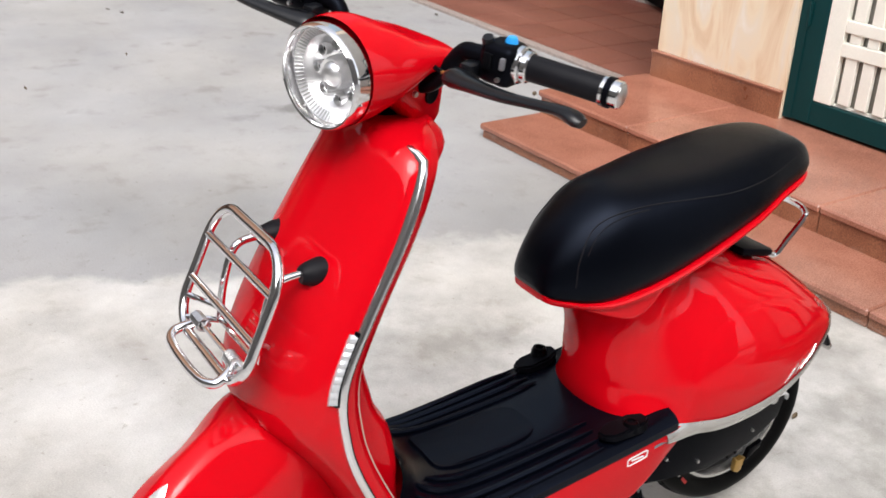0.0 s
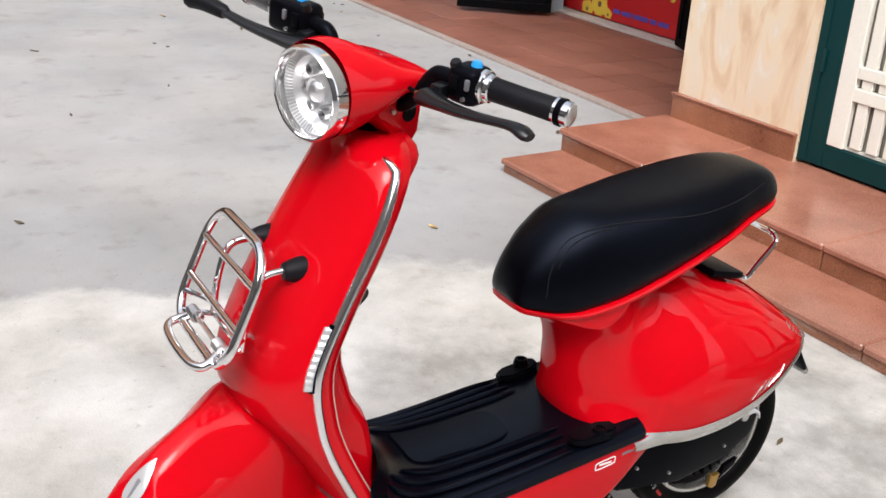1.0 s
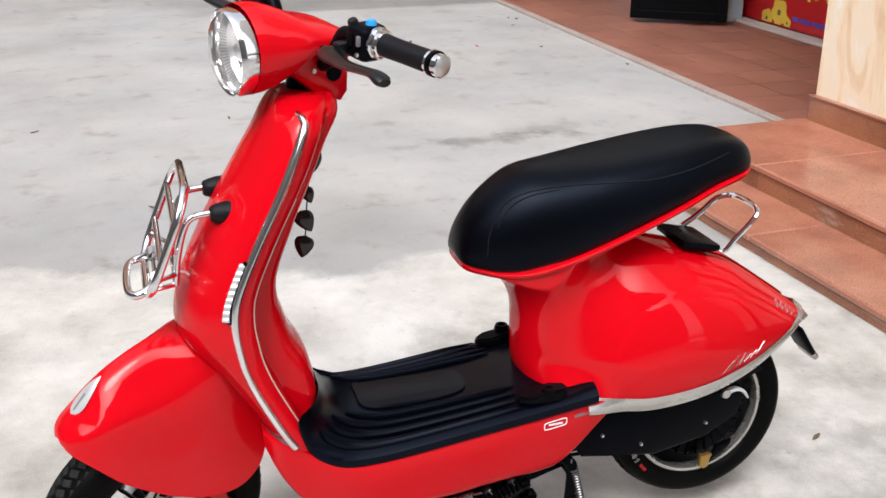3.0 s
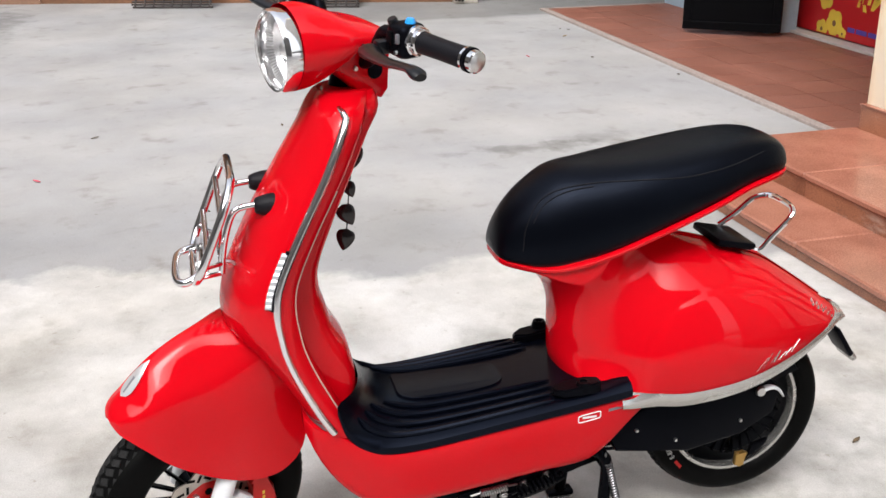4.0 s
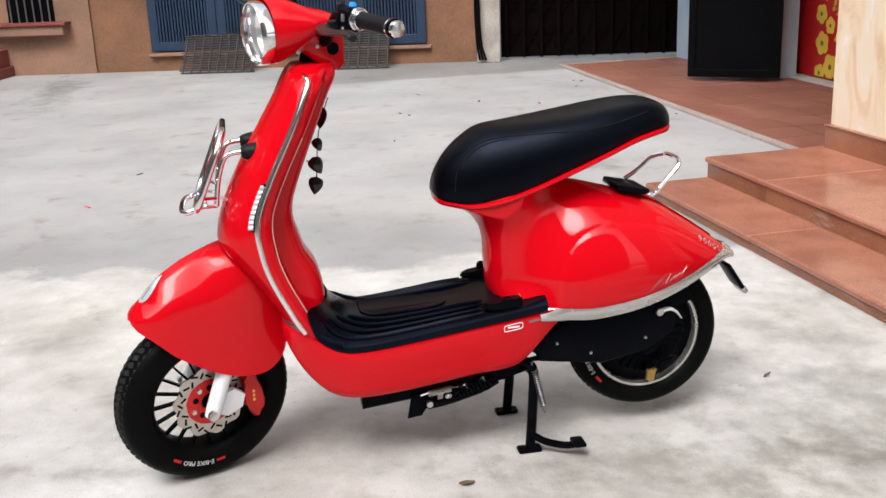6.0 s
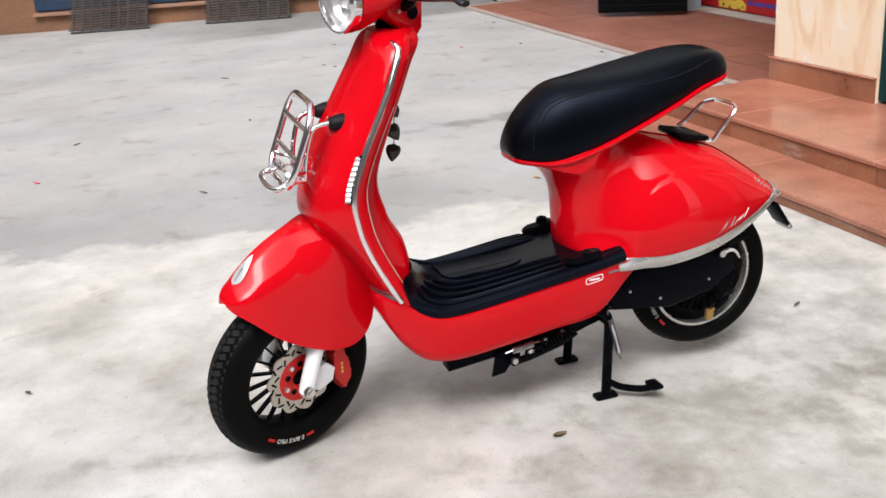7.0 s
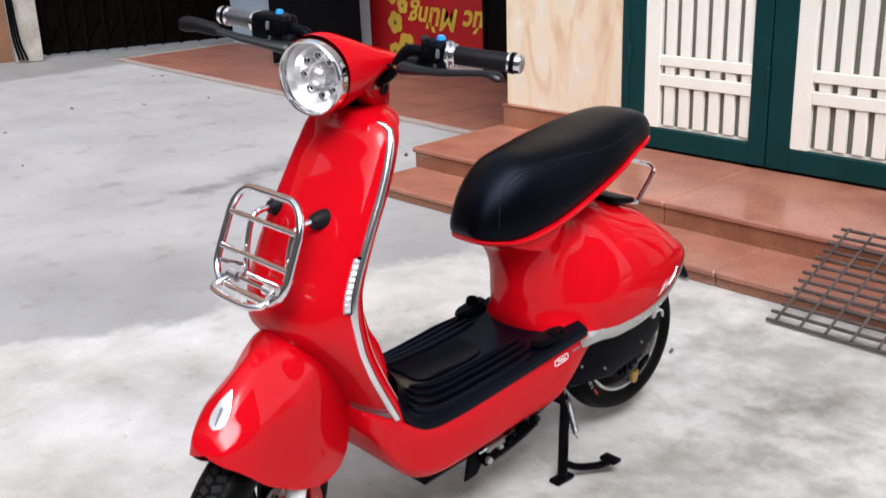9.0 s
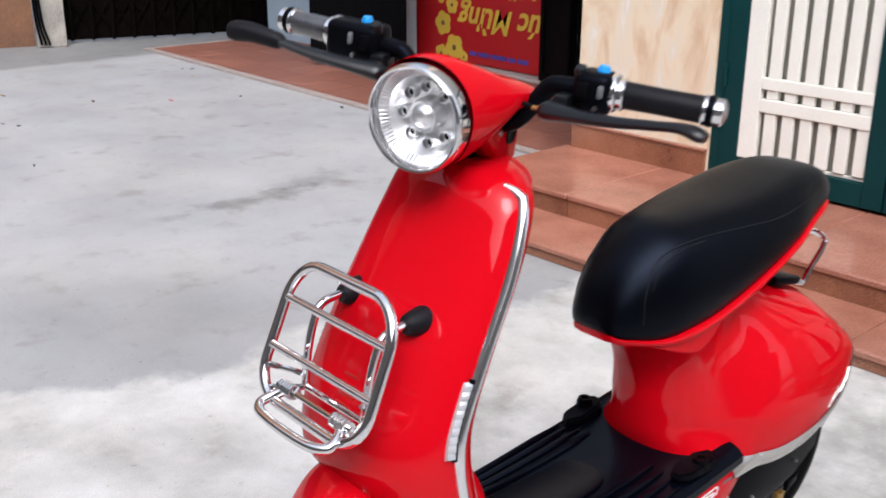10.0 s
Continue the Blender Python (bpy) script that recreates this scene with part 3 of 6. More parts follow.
# navy louvred shutters
def shutter(y0, y1):
    s = empty("window_shutter", "closed navy blue louvred metal window shutter", "window", FAR @ Vector((0.03, (y0 + y1) / 2, 0.2)), "shutters of the far house", "structure")
    z0, z1 = 0.2, 1.9
    bm = bmesh.new()
    block(bm, (0.004, y0, z0), (0.045, y0 + 0.09, z1), 0.004)
    block(bm, (0.004, y1 - 0.09, z0), (0.045, y1, z1), 0.004)
    block(bm, (0.006, y0 + 0.09, z0), (0.043, y1 - 0.09, z0 + 0.09), 0.003)
    block(bm, (0.006, y0 + 0.09, z1 - 0.09), (0.043, y1 - 0.09, z1), 0.003)
    part("shutter_frame", bm, M_navy, s, xf=FAR, smooth=False)
    bm = bmesh.new()
    block(bm, (0.004, y0 + 0.09, z0 + 0.09), (0.012, y1 - 0.09, z1 - 0.09), 0)
    part("backing", bm, M_darkmetal, s, xf=FAR, smooth=False)
    n = 16
    pitch = (y1 - y0 - 0.18) / n
    data = None
    for k in range(n):
        if data is None:
            bm = bmesh.new()
            block(bm, (0.014, -pitch * 0.32, z0 + 0.09), (0.036, pitch * 0.32, z1 - 0.09), 0.003, seg=1)
            b = part("louvre", bm, M_navy, s, smooth=False)
            data = b.data
        else:
            b = new("louvre", data)
            b.parent = s
            b.matrix_parent_inverse = s.matrix_world.inverted()
        b.matrix_world = FAR @ Matrix.Translation((0, y0 + 0.09 + (k + 0.5) * pitch, 0))


for k in range(4):
    shutter(0.6 + 0.695 * k, 0.6 + 0.695 * (k + 1) - 0.006)
far_block("window_ledge", (-0.02, 0.57, 0.15), (0.055, 3.42, 0.185), M_ochre, "thin ochre ledge below the navy shutters", "ledge", 0.004)
# sill and barred window at the end of the ochre wall
far_block("window_sill", (0.03, -0.98, 0.40), (0.16, -0.24, 0.50), M_ochre, "moulded ochre plaster window sill", "sill", 0.012)
far_block("window_sill_cap", (0.03, -1.03, 0.50), (0.19, -0.2, 0.53), M_redstep, "thin dark cap on the window sill", "sill", 0.006)
win = far_block("window_small", (0.031, -0.84, 0.53), (0.04, -0.36, 1.4), M_darkmetal, "dark barred window over an ochre sill", "window")
for k in range(6):
    bm = bmesh.new()
    rod(bm, (0.06, -0.8 + k * 0.08, 0.53), (0.06, -0.8 + k * 0.08, 1.4), 0.008, 6)
    part("window_bar", bm, M_alu, win, xf=FAR)
far_block("doorstep", (0.03, -2.4, 0.0), (0.42, -0.86, 0.1), M_redstep, "red painted plaster doorstep of the ochre house", "step", 0.01)
far_block("doorstep_upper", (0.03, -2.4, 0.1), (0.3, -0.9, 0.27), M_redstep, "upper red painted plaster doorstep", "step", 0.01)
# concrete post beside the gate
post = far_block("concrete_post", (-0.05, 3.87, 0.0), (0.12, 4.1, 2.6), M_concpost, "grey stained concrete gate post with peeling paint", "post", 0.01)
bm = bmesh.new()
for q in range(3):
    tube(bm, curve_through([FAR @ Vector((0.15 + 0.015 * q, 3.9 + 0.03 * q, 0.03)), FAR @ Vector((0.16 + 0.02 * q, 3.87 + 0.02 * q, 0.3)), FAR @ Vector((0.14, 3.86 + 0.02 * q, 1.2))], 10), 0.011, 6)
tagged(part("cable", bm, M_darkmetal), "bundle of dark cables against the concrete post", "cable")

# folding gate
gate = empty("folding_gate", "dark brown folding lattice steel gate, closed", "gate", FAR @ Vector((0, 5.0, 0)), kind="structure")
bm = bmesh.new()
block(bm, (-0.14, 4.1, 0.02), (-0.12, 6.6, 2.6), 0)
part("sheet", bm, M_gate, gate, "dark brown sheet behind the lattice", xf=FAR, smooth=False)
gate_y = [4.16 + 0.17 * k for k in range(14)]
for y in gate_y:
    bm = bmesh.new()
    block(bm, (-0.08, y - 0.014, 0.02), (-0.05, y + 0.014, 2.5), 0.003, seg=1)
    part("gate_bar", bm, M_gate, gate, xf=FAR, smooth=False)
for a, b in zip(gate_y, gate_y[1:]):
    for z in (0.1, 0.4, 0.7, 1.0, 1.3):
        bm = bmesh.new()
        for u, v in ((z, z + 0.26), (z + 0.26, z)):
            block(bm, (-0.1, -0.012, -0.155), (-0.095, 0.012, 0.155), 0, m=Matrix.Translation((0, (a + b) / 2, (u + v) / 2)) @ Matrix.Rotation(math.atan2(b - a, v - u) * -1, 4, "X"))
        part("lattice_strap", bm, M_gate, gate, xf=FAR, smooth=False)

# pale blue wall, dark door leaves and doorway
bm = bmesh.new()
block(bm, (-7.1, 4.3, 0), (-5.34, 4.55, WALL_H), 0)
block(bm, (-5.34, 4.3, 2.4), (-3.5, 4.55, WALL_H), 0)
tagged(part("wall_blue", bm, M_bluewall, smooth=False), "pale blue plastered wall of the neighbouring house", "wall", kind="structure")
bm = bmesh.new()
block(bm, (-3.5, 4.4, 0), (-2.1, 4.55, WALL_H), 0)
tagged(part("wall_porch_back", bm, M_wallplain, smooth=False), "plain wall at the back of the porch", "wall", kind="structure")
# room shell behind the doorway, its darkness put into the near-black colour
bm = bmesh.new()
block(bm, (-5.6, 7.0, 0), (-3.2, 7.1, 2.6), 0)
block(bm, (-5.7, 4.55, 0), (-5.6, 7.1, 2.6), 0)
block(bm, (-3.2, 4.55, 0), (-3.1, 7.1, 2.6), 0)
tagged(part("wall_room", bm, M_interior, smooth=False), "room walls behind the doorway, painted near-black as unlit", "wall", kind="structure")
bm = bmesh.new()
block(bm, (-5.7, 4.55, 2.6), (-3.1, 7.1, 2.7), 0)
tagged(part("ceiling", bm, M_interior, smooth=False), "room ceiling behind the doorway, painted near-black as unlit", "ceiling", kind="structure")


def dark_leaf(hinge, free, label):
    h, f = Vector((*hinge, 0)), Vector((*free, 0))
    d = (f - h)
    w = d.length
    m = Matrix.Translation(h) @ Matrix.Rotation(math.atan2(d.y, d.x), 4, "Z")
    leaf = empty("door", label, "door", h, "dark doors of the porch", "structure")
    bm = bmesh.new()
    block(bm, (0, -0.02, 0.05), (w, 0.02, 2.3), 0.004)
    part("leaf_panel", bm, M_darkmetal, leaf, xf=m, smooth=False)
    for lo, hi in (((0.0, 0.05), (w, 0.11)), ((0.0, 2.2), (w, 2.3)), ((0.0, 0.11), (0.06, 2.2)), ((w - 0.06, 0.11), (w, 2.2))):
        bm = bmesh.new()
        block(bm, (lo[0], -0.032, lo[1]), (hi[0], 0.032, hi[1]), 0.004)
        part("leaf_rail", bm, M_darkmetal, leaf, xf=m, smooth=False)


dark_leaf((-5.16, 4.31), (-5.58, 3.74), "open black metal door leaf beside a red banner")
dark_leaf((-3.52, 4.34), (-3.93, 4.5), "black metal door leaf ajar beside a red banner")
bm = bmesh.new()
block(bm, (-5.5, 4.5, 0), (-3.7, 4.62, 0.035), 0.006)
tagged(part("threshold", bm, M_pale, smooth=False), "pale worn threshold of the porch doorway", "threshold", kind="structure")

# red new-year banner, standing upside down in the doorway
banner = empty("banner", "red new-year banner with yellow script, upside down", "banner", (-4.7, 4.64, 0.03))
bm = bmesh.new()
block(bm, (-5.5, 4.632, 0.037), (-3.86, 4.64, 1.3), 0.001)
part("sheet", bm, M_banner, banner, smooth=False)
WRITE = Matrix.Rotation(radians(90), 4, "X") @ Matrix.Rotation(radians(180), 4, "Z")


def banner_words(words, x, z, size, material, slant=0.3):
    sh = Matrix.Identity(4)
    sh[0][1] = slant
    bm = text_mesh(words, size, Matrix.Translation((x, 4.629, z)) @ WRITE @ sh, 0.001, 0.006)
    part("lettering", bm, material, banner, "yellow script", smooth=False)


banner_words("Ch\u00fac M\u1eebng", -4.37, 0.37, 0.24, M_yellow)
banner_words("N\u0103m M\u1edbi", -4.55, 0.63, 0.22, M_yellow)
for a, b in ((-4.82, -4.74), (-4.72, -4.6), (-4.58, -4.42), (-4.40, -4.33), (-4.31, -4.2)):
    bm = bmesh.new()
    block(bm, (a, 4.6285, 0.095), (b, 4.631, 0.128), 0)
    part("print_bar", bm, M_bluetext, banner, "line of small blue print", smooth=False)
random.seed(4)
for fx, fz, fr in ((-4.99, 0.13, 0.10), (-5.14, 0.07, 0.07), (-5.12, 0.30, 0.09), (-5.02, 0.44, 0.065), (-5.15, 0.52, 0.075), (-5.08, 0.68, 0.06), (-5.16, 0.80, 0.07), (-5.06, 0.95, 0.08), (-4.88, 0.07, 0.045)):
    bm = bmesh.new()
    turn = random.random() * 6.28
    rows = []
    for share, y in ((1.0, 4.632), (1.0, 4.6305), (0.35, 4.630)):
        rows.append([(fx + share * fr * (0.84 + 0.20 * abs(math.sin(2.5 * a))) * math.cos(a + turn), y, max(0.045, fz + share * fr * (0.84 + 0.20 * abs(math.sin(2.5 * a))) * math.sin(a + turn))) for a in (2 * math.pi * k / 30 for k in range(30))])
    ring = skin(bm, rows, True)
    bm.faces.new(ring[-1])
    flower = part("printed_flower", bm, M_yellow, banner, "yellow printed blossom", smooth=False)
    bm = bmesh.new()
    lathe(bm, [(fr * 0.22, 0.0), (fr * 0.22, 0.0008), (0.0, 0.001)], Matrix.Translation((fx, 4.6298, fz)) @ Matrix.Rotation(radians(90), 4, "X"), 12)
    part("flower_eye", bm, M_ochre2, flower, "brown printed flower centre", smooth=False)

# roof slab out of view, added to darken the doors and gate under it
bm = bmesh.new()
block(bm, (-8.2, 2.99, 2.75), (-2.2, 4.3, 2.87), 0)
tagged(part("added_porch_roof", bm, M_wallplain, smooth=False), "unseen roof slab added over the porch to darken it", "roof", kind="structure")

# unseen plain walls added to close the yard, tall and dark to shape reflections
for nm, lo, hi in (("wall_south", (-11, -5.2, 0), (7.0, -5.0, 5.0)), ("wall_east", (7.0, -5.2, 0), (7.2, 4.0, 7.0))):
    bm = bmesh.new()
    block(bm, lo, hi, 0)
    tagged(part(nm, bm, M_yardwall, smooth=False), "unseen plain wall added to close the yard and darken reflections", "wall", kind="structure")


# unseen slab, added to shade the ground and wall foot below it
bm = bmesh.new()
block(bm, (0.031, -4.5, 2.9), (1.3, 6.6, 3.05), 0)
tagged(part("far_shade_slab", bm, M_wallplain, xf=FAR, smooth=False), "unseen slab added along the far house to shade its foot", "balcony", kind="structure")

# ---- steel grate lying against the steps ----
def steel_grate(label, m, w, h, nx, ny, r=0.006, group="", steel=M_rust):
    g = empty("steel_grate", label, "grate", m.translation, group)
    for k in range(nx):
        bm = bmesh.new()
        x = w * k / (nx - 1)
        rod(bm, m @ Vector((x, 0, r * 1.6)), m @ Vector((x, h, r * 1.6)), r, 6)
        part("long_bar", bm, steel, g)
    for k in range(ny):
        bm = bmesh.new()
        y = h * k / (ny - 1)
        j = random.uniform(-0.012, 0.012)
        rod(bm, m @ Vector((-0.03 + j, y, 0)), m @ Vector((w + 0.02 + j, y, 0)), r * 1.15, 6)
        part("cross_bar", bm, steel, g)
    return g


random.seed(7)
steel_grate("rusty welded steel bar grate leaning on the granite steps", Matrix.Translation((-0.018, 1.95, 0.012)) @ Matrix.Rotation(radians(2), 4, "Z") @ Matrix.Rotation(radians(21.5), 4, "X"), 0.66, 0.5, 9, 13, 0.0052, group="steel grates")
lean = radians(48)
LEAN_M = Matrix(((0, -math.cos(lean), math.sin(lean), 0), (1, 0, 0, 0), (0, math.sin(lean), math.cos(lean), 0), (0, 0, 0, 1)))
for y0, w in ((1.0, 0.68), (2.26, 0.75)):
    steel_grate("dark welded steel bar grate leaning on the far wall", FAR @ Matrix.Translation((0.35, y0, 0.012)) @ LEAN_M, w, 0.44, 9, 16, 0.0085, group="steel grates", steel=M_grate)

# ---- the scooter: forward is -y, its left side is +x ----
scooter = empty("scooter", "glossy red retro electric scooter with black seat on its centre stand", "scooter", (0, 0.55, 0))
PIVOT = Vector((0, 0.2718, 0.9))
STEER = Matrix.Translation(PIVOT) @ Matrix.Rotation(radians(22.6), 4, Vector((0, math.sin(radians(17)), math.cos(radians(17))))) @ Matrix.Translation(-PIVOT)


def sc(name, bm, material, label="", parent=None, steer=False, **kw):
    return part(name, bm, material, parent or scooter, label, xf=STEER if steer else None, **kw)


# -- leg shield: rows of height, front centre y, half width, edge y, inner y
SHIELD = [
    (0.370, 0.236, 0.150, 0.284, 0.322),
    (0.400, 0.222, 0.157, 0.266, 0.326),
    (0.440, 0.200, 0.158, 0.245, 0.330),
    (0.500, 0.160, 0.158, 0.217, 0.318),
    (0.545, 0.122, 0.157, 0.201, 0.293),
    (0.575, 0.099, 0.156, 0.195, 0.284),
    (0.620, 0.102, 0.154, 0.190, 0.272),
    (0.665, 0.118, 0.151, 0.196, 0.274),
    (0.745, 0.157, 0.147, 0.231, 0.303),
    (0.840, 0.214, 0.140, 0.281, 0.343),
    (0.900, 0.251, 0.131, 0.309, 0.368),
    (0.935, 0.268, 0.118, 0.324, 0.386),
    (0.956, 0.281, 0.094, 0.332, 0.388),
    (0.966, 0.290, 0.062, 0.338, 0.382),
]


def shield_ring(z):
    yc, w, ye, yi = lerp_table(SHIELD, z)
    half = []
    for k in range(15):  # convex front, from the middle to the edge
        u = k / 14
        half.append((w * math.sin(u * math.pi / 2) ** 0.92, yc + (ye - yc) * (1 - math.cos(u * math.pi / 2) ** 1.0)))
    t = 0.026
    half += [(w * 1.0 - 0.001, ye + 0.010), (w - 0.010, ye + t), (w - 0.022, ye + t + 0.006)]
    bx = min(0.085, w * 0.75)
    for k in range(7):  # the inner column cover
        u = k / 6
        a = u * math.pi / 2
        half.append((bx * math.cos(a) ** 0.55 if k < 6 else 0.0, min(ye + t + 0.006, yi) + (yi - min(ye + t + 0.006, yi)) * math.sin(a) ** 0.55))
    left = [(x, y, z) for x, y in half]
    right = [(-x, y, z) for x, y in reversed(half[1:-1])]
    return left + right


bm = bmesh.new()
levels = [0.37 + (0.966 - 0.37) * k / 54 for k in range(55)]
skin(bm, [shield_ring(z) for z in levels], True, True)
shield = sc("leg_shield", bm, M_red, "glossy red convex leg shield")


def shield_edge(z, s, out=0.0):
    _, w, ye, _ = lerp_table(SHIELD, z)
    return Vector((s * (w + out), ye, z))


def shield_front(z, u, s, out):
    """A point on the convex front, u from the middle (0) to the edge (1), pushed out."""
    yc, w, ye, _ = lerp_table(SHIELD, z)

    def at(v):
        return Vector((s * w * math.sin(v * math.pi / 2) ** 0.92, yc + (ye - yc) * (1 - math.cos(v * math.pi / 2)), z))

    t = (at(u + 0.02) - at(u - 0.02)).normalized()
    return at(u) + out * Vector((s * abs(t.y), -abs(t.x), 0))


for s in (1, -1):
    bm = bmesh.new()
    zs = [0.387 + (0.936 - 0.387) * k / 40 for k in range(41)]
    pts = [shield_edge(z, s, -0.001) + Vector((0, -0.003, 0)) for z in zs]
    top = pts[-1]
    pts += [top + Vector((-s * 0.010, -0.003, 0.007)), top + Vector((-s * 0.024, -0.008, 0.013)), top + Vector((-s * 0.042, -0.016, 0.015))]
    tube(bm, pts, [0.0098] * 36 + [0.0097, 0.0095, 0.0092, 0.0088, 0.0082, 0.0072, 0.0052, 0.0026], 12, flat=0.75)
    part("chrome_trim", bm, M_trim, shield, "polished chrome edge trim")
    # pale rubber bead along the inner edge
    bm = bmesh.new()
    pts = []
    for k in range(41):
        z = 0.405 + 0.415 * k / 40
        _, w, ye, _ = lerp_table(SHIELD, z)
        pts.append(Vector((s * (w - 0.0165), ye + 0.0295, z)))
    tube(bm, pts, 0.0016, 6)
    part("edge_bead", bm, M_bead, shield, "pale rubber edge bead")
    # chrome indicator strip with studs
    bm = bmesh.new()
    zs = [0.630 + 0.10 * k / 10 for k in range(11)]
    tube(bm, [shield_front(z, 0.925, s, 0.0) for z in zs], 0.0055, 8)
    strip = part("side_marker", bm, M_black, shield, "black side marker strip with chrome studs")
    bm = bmesh.new()
    rows = []
    for k in range(28):
        z = 0.632 + 0.096 * k / 27
        d = 0.0062 if k % 3 else 0.0046
        d = 0.001 if k in (0, 27) else d
        rows.append([shield_front(z, u, s, o) for u, o in ((0.830, 0.0003), (0.842, d), (0.878, d + 0.0008), (0.912, d + 0.0012), (0.925, 0.004))])
    skin(bm, rows)
    part("marker_lens", bm, M_pale_lens, strip, "pale ribbed marker lens", sharp=20)
    # grey decal at the foot of the shield
    for za, zb, w0 in ((0.390, 0.405, 0.0), (0.4105, 0.4135, 0.012)):
        bm = bmesh.new()
        rows = []
        for z in (za, zb):
            ring = [p for p in shield_ring(z)[:15]]
            row = [Vector((s * x, y, z)) + Vector((s * 0.0015, -0.0015, 0)) for x, y, z in ring[4:15]]
            rows.append(row)
        skin(bm, rows)
        part("grey_decal", bm, M_greytape, shield, "grey decal stripes")
# small black vent marks on the front
for k in range(4):
    bm = bmesh.new()
    z = 0.668 + 0.012 * k
    yc = lerp_table(SHIELD, z)[0]
    block(bm, (-0.016, yc - 0.0015, z - 0.002), (0.016, yc + 0.004, z + 0.002), 0.001)
    part("vent_slot", bm, M_redplain, shield)

# -- lower body under the floor: y, z top, z bottom, half width
SKIRT = [
    (0.224, 0.398, 0.366, 0.115),
    (0.236, 0.396, 0.338, 0.140),
    (0.252, 0.392, 0.305, 0.150),
    (0.280, 0.378, 0.262, 0.153),
    (0.320, 0.348, 0.222, 0.154),
    (0.365, 0.328, 0.204, 0.154),
    (0.420, 0.326, 0.200, 0.154),
    (0.520, 0.336, 0.207, 0.152),
    (0.660, 0.353, 0.223, 0.150),
    (0.760, 0.365, 0.234, 0.148),
    (0.800, 0.370, 0.262, 0.147),
    (0.850, 0.376, 0.318, 0.145),
    (0.890, 0.380, 0.356, 0.140),
]


def skirt_ring(y):
    zt, zb, w = lerp_table(SKIRT, y)
    h = zt - zb
    half = [(0.0, zt), (w * 0.7, zt), (w - 0.008, zt), (w - 0.002, zt - 0.003), (w, zt - 0.010)]
    for u in (0.3, 0.45, 0.6, 0.72):
        half.append((w * (1 - 0.10 * u * u), zt - h * u))
    for k in range(1, 7):
        a = k / 6 * math.pi / 2
        half.append((w * (0.948 - 0.17 * (1 - math.cos(a))), zt - h * (0.72 + 0.28 * math.sin(a))))
    half.append((0.0, zb))
    return [(x, y, z) for x, z in half] + [(-x, y, z) for x, z in reversed(half[1:-1])]


bm = bmesh.new()
skin(bm, [skirt_ring(0.224 + (0.89 - 0.224) * k / 52) for k in range(53)], True, True)
skirt = sc("floor_fairing", bm, M_red, "glossy red fairing under the footboard")


def skirt_x(y, z):
    zt, zb, w = lerp_table(SKIRT, y)
    u = (zt - z) / (zt - zb)
    return w * (1 - 0.10 * u * u) if u < 0.72 else w * 0.93


for s in (1, -1):
    # oval badge with a grey tail line
    bm = bmesh.new()
    pts = []
    for k in range(24):
        a = 2 * math.pi * k / 24
        y = 0.752 + 0.022 * max(-1, min(1, 1.35 * math.cos(a)))
        z = 0.3435 + 0.0075 * max(-1, min(1, 1.2 * math.sin(a))) + (y - 0.752) * 0.13
        pts.append(Vector((s * (skirt_x(y, z) + 0.001), y, z)))
    tube(bm, pts, 0.0011, 5, closed=True)
    part("oval_badge", bm, M_letter, skirt, "white outlined oval badge")
    bm = bmesh.new()
    rows = [[(s * (skirt_x(y, z) + 0.0012), y, z) for y in (0.738, 0.752, 0.766)] for z in (0.3415, 0.346)]
    skin(bm, rows)
    part("badge_bar", bm, M_letter, skirt)
    bm = bmesh.new()
    rows = [[(s * (skirt_x(y, z + (y - 0.79) * 0.12) + 0.001), y, z + (y - 0.79) * 0.12) for y in (0.79, 0.81, 0.835, 0.85)] for z in (0.349, 0.355)]
    skin(bm, rows)
    part("decal_line", bm, M_greytape, skirt)

# -- black footboard: edge and middle lines (y, z)
EDGE = [(0.279, 0.440), (0.286, 0.414), (0.296, 0.390), (0.318, 0.366), (0.358, 0.347), (0.42, 0.345), (0.5, 0.353), (0.6, 0.366), (0.7, 0.379), (0.78, 0.390), (0.835, 0.398)]
MID = [(0.336, 0.432), (0.350, 0.412), (0.374, 0.394), (0.412, 0.381), (0.46, 0.372), (0.53, 0.374), (0.62, 0.381), (0.7, 0.390), (0.77, 0.400), (0.835, 0.420)]
e_line = curve_through([(0, y, z) for y, z in EDGE], 46)
m_line = curve_through([(0, y, z) for y, z in MID], 46)


def board(i, x):
    u = min(1.0, abs(x) / 0.152)
    f = u ** 2.4
    p = e_line[i] * f + m_line[i] * (1 - f)
    return Vector((x, p.y, p.z))


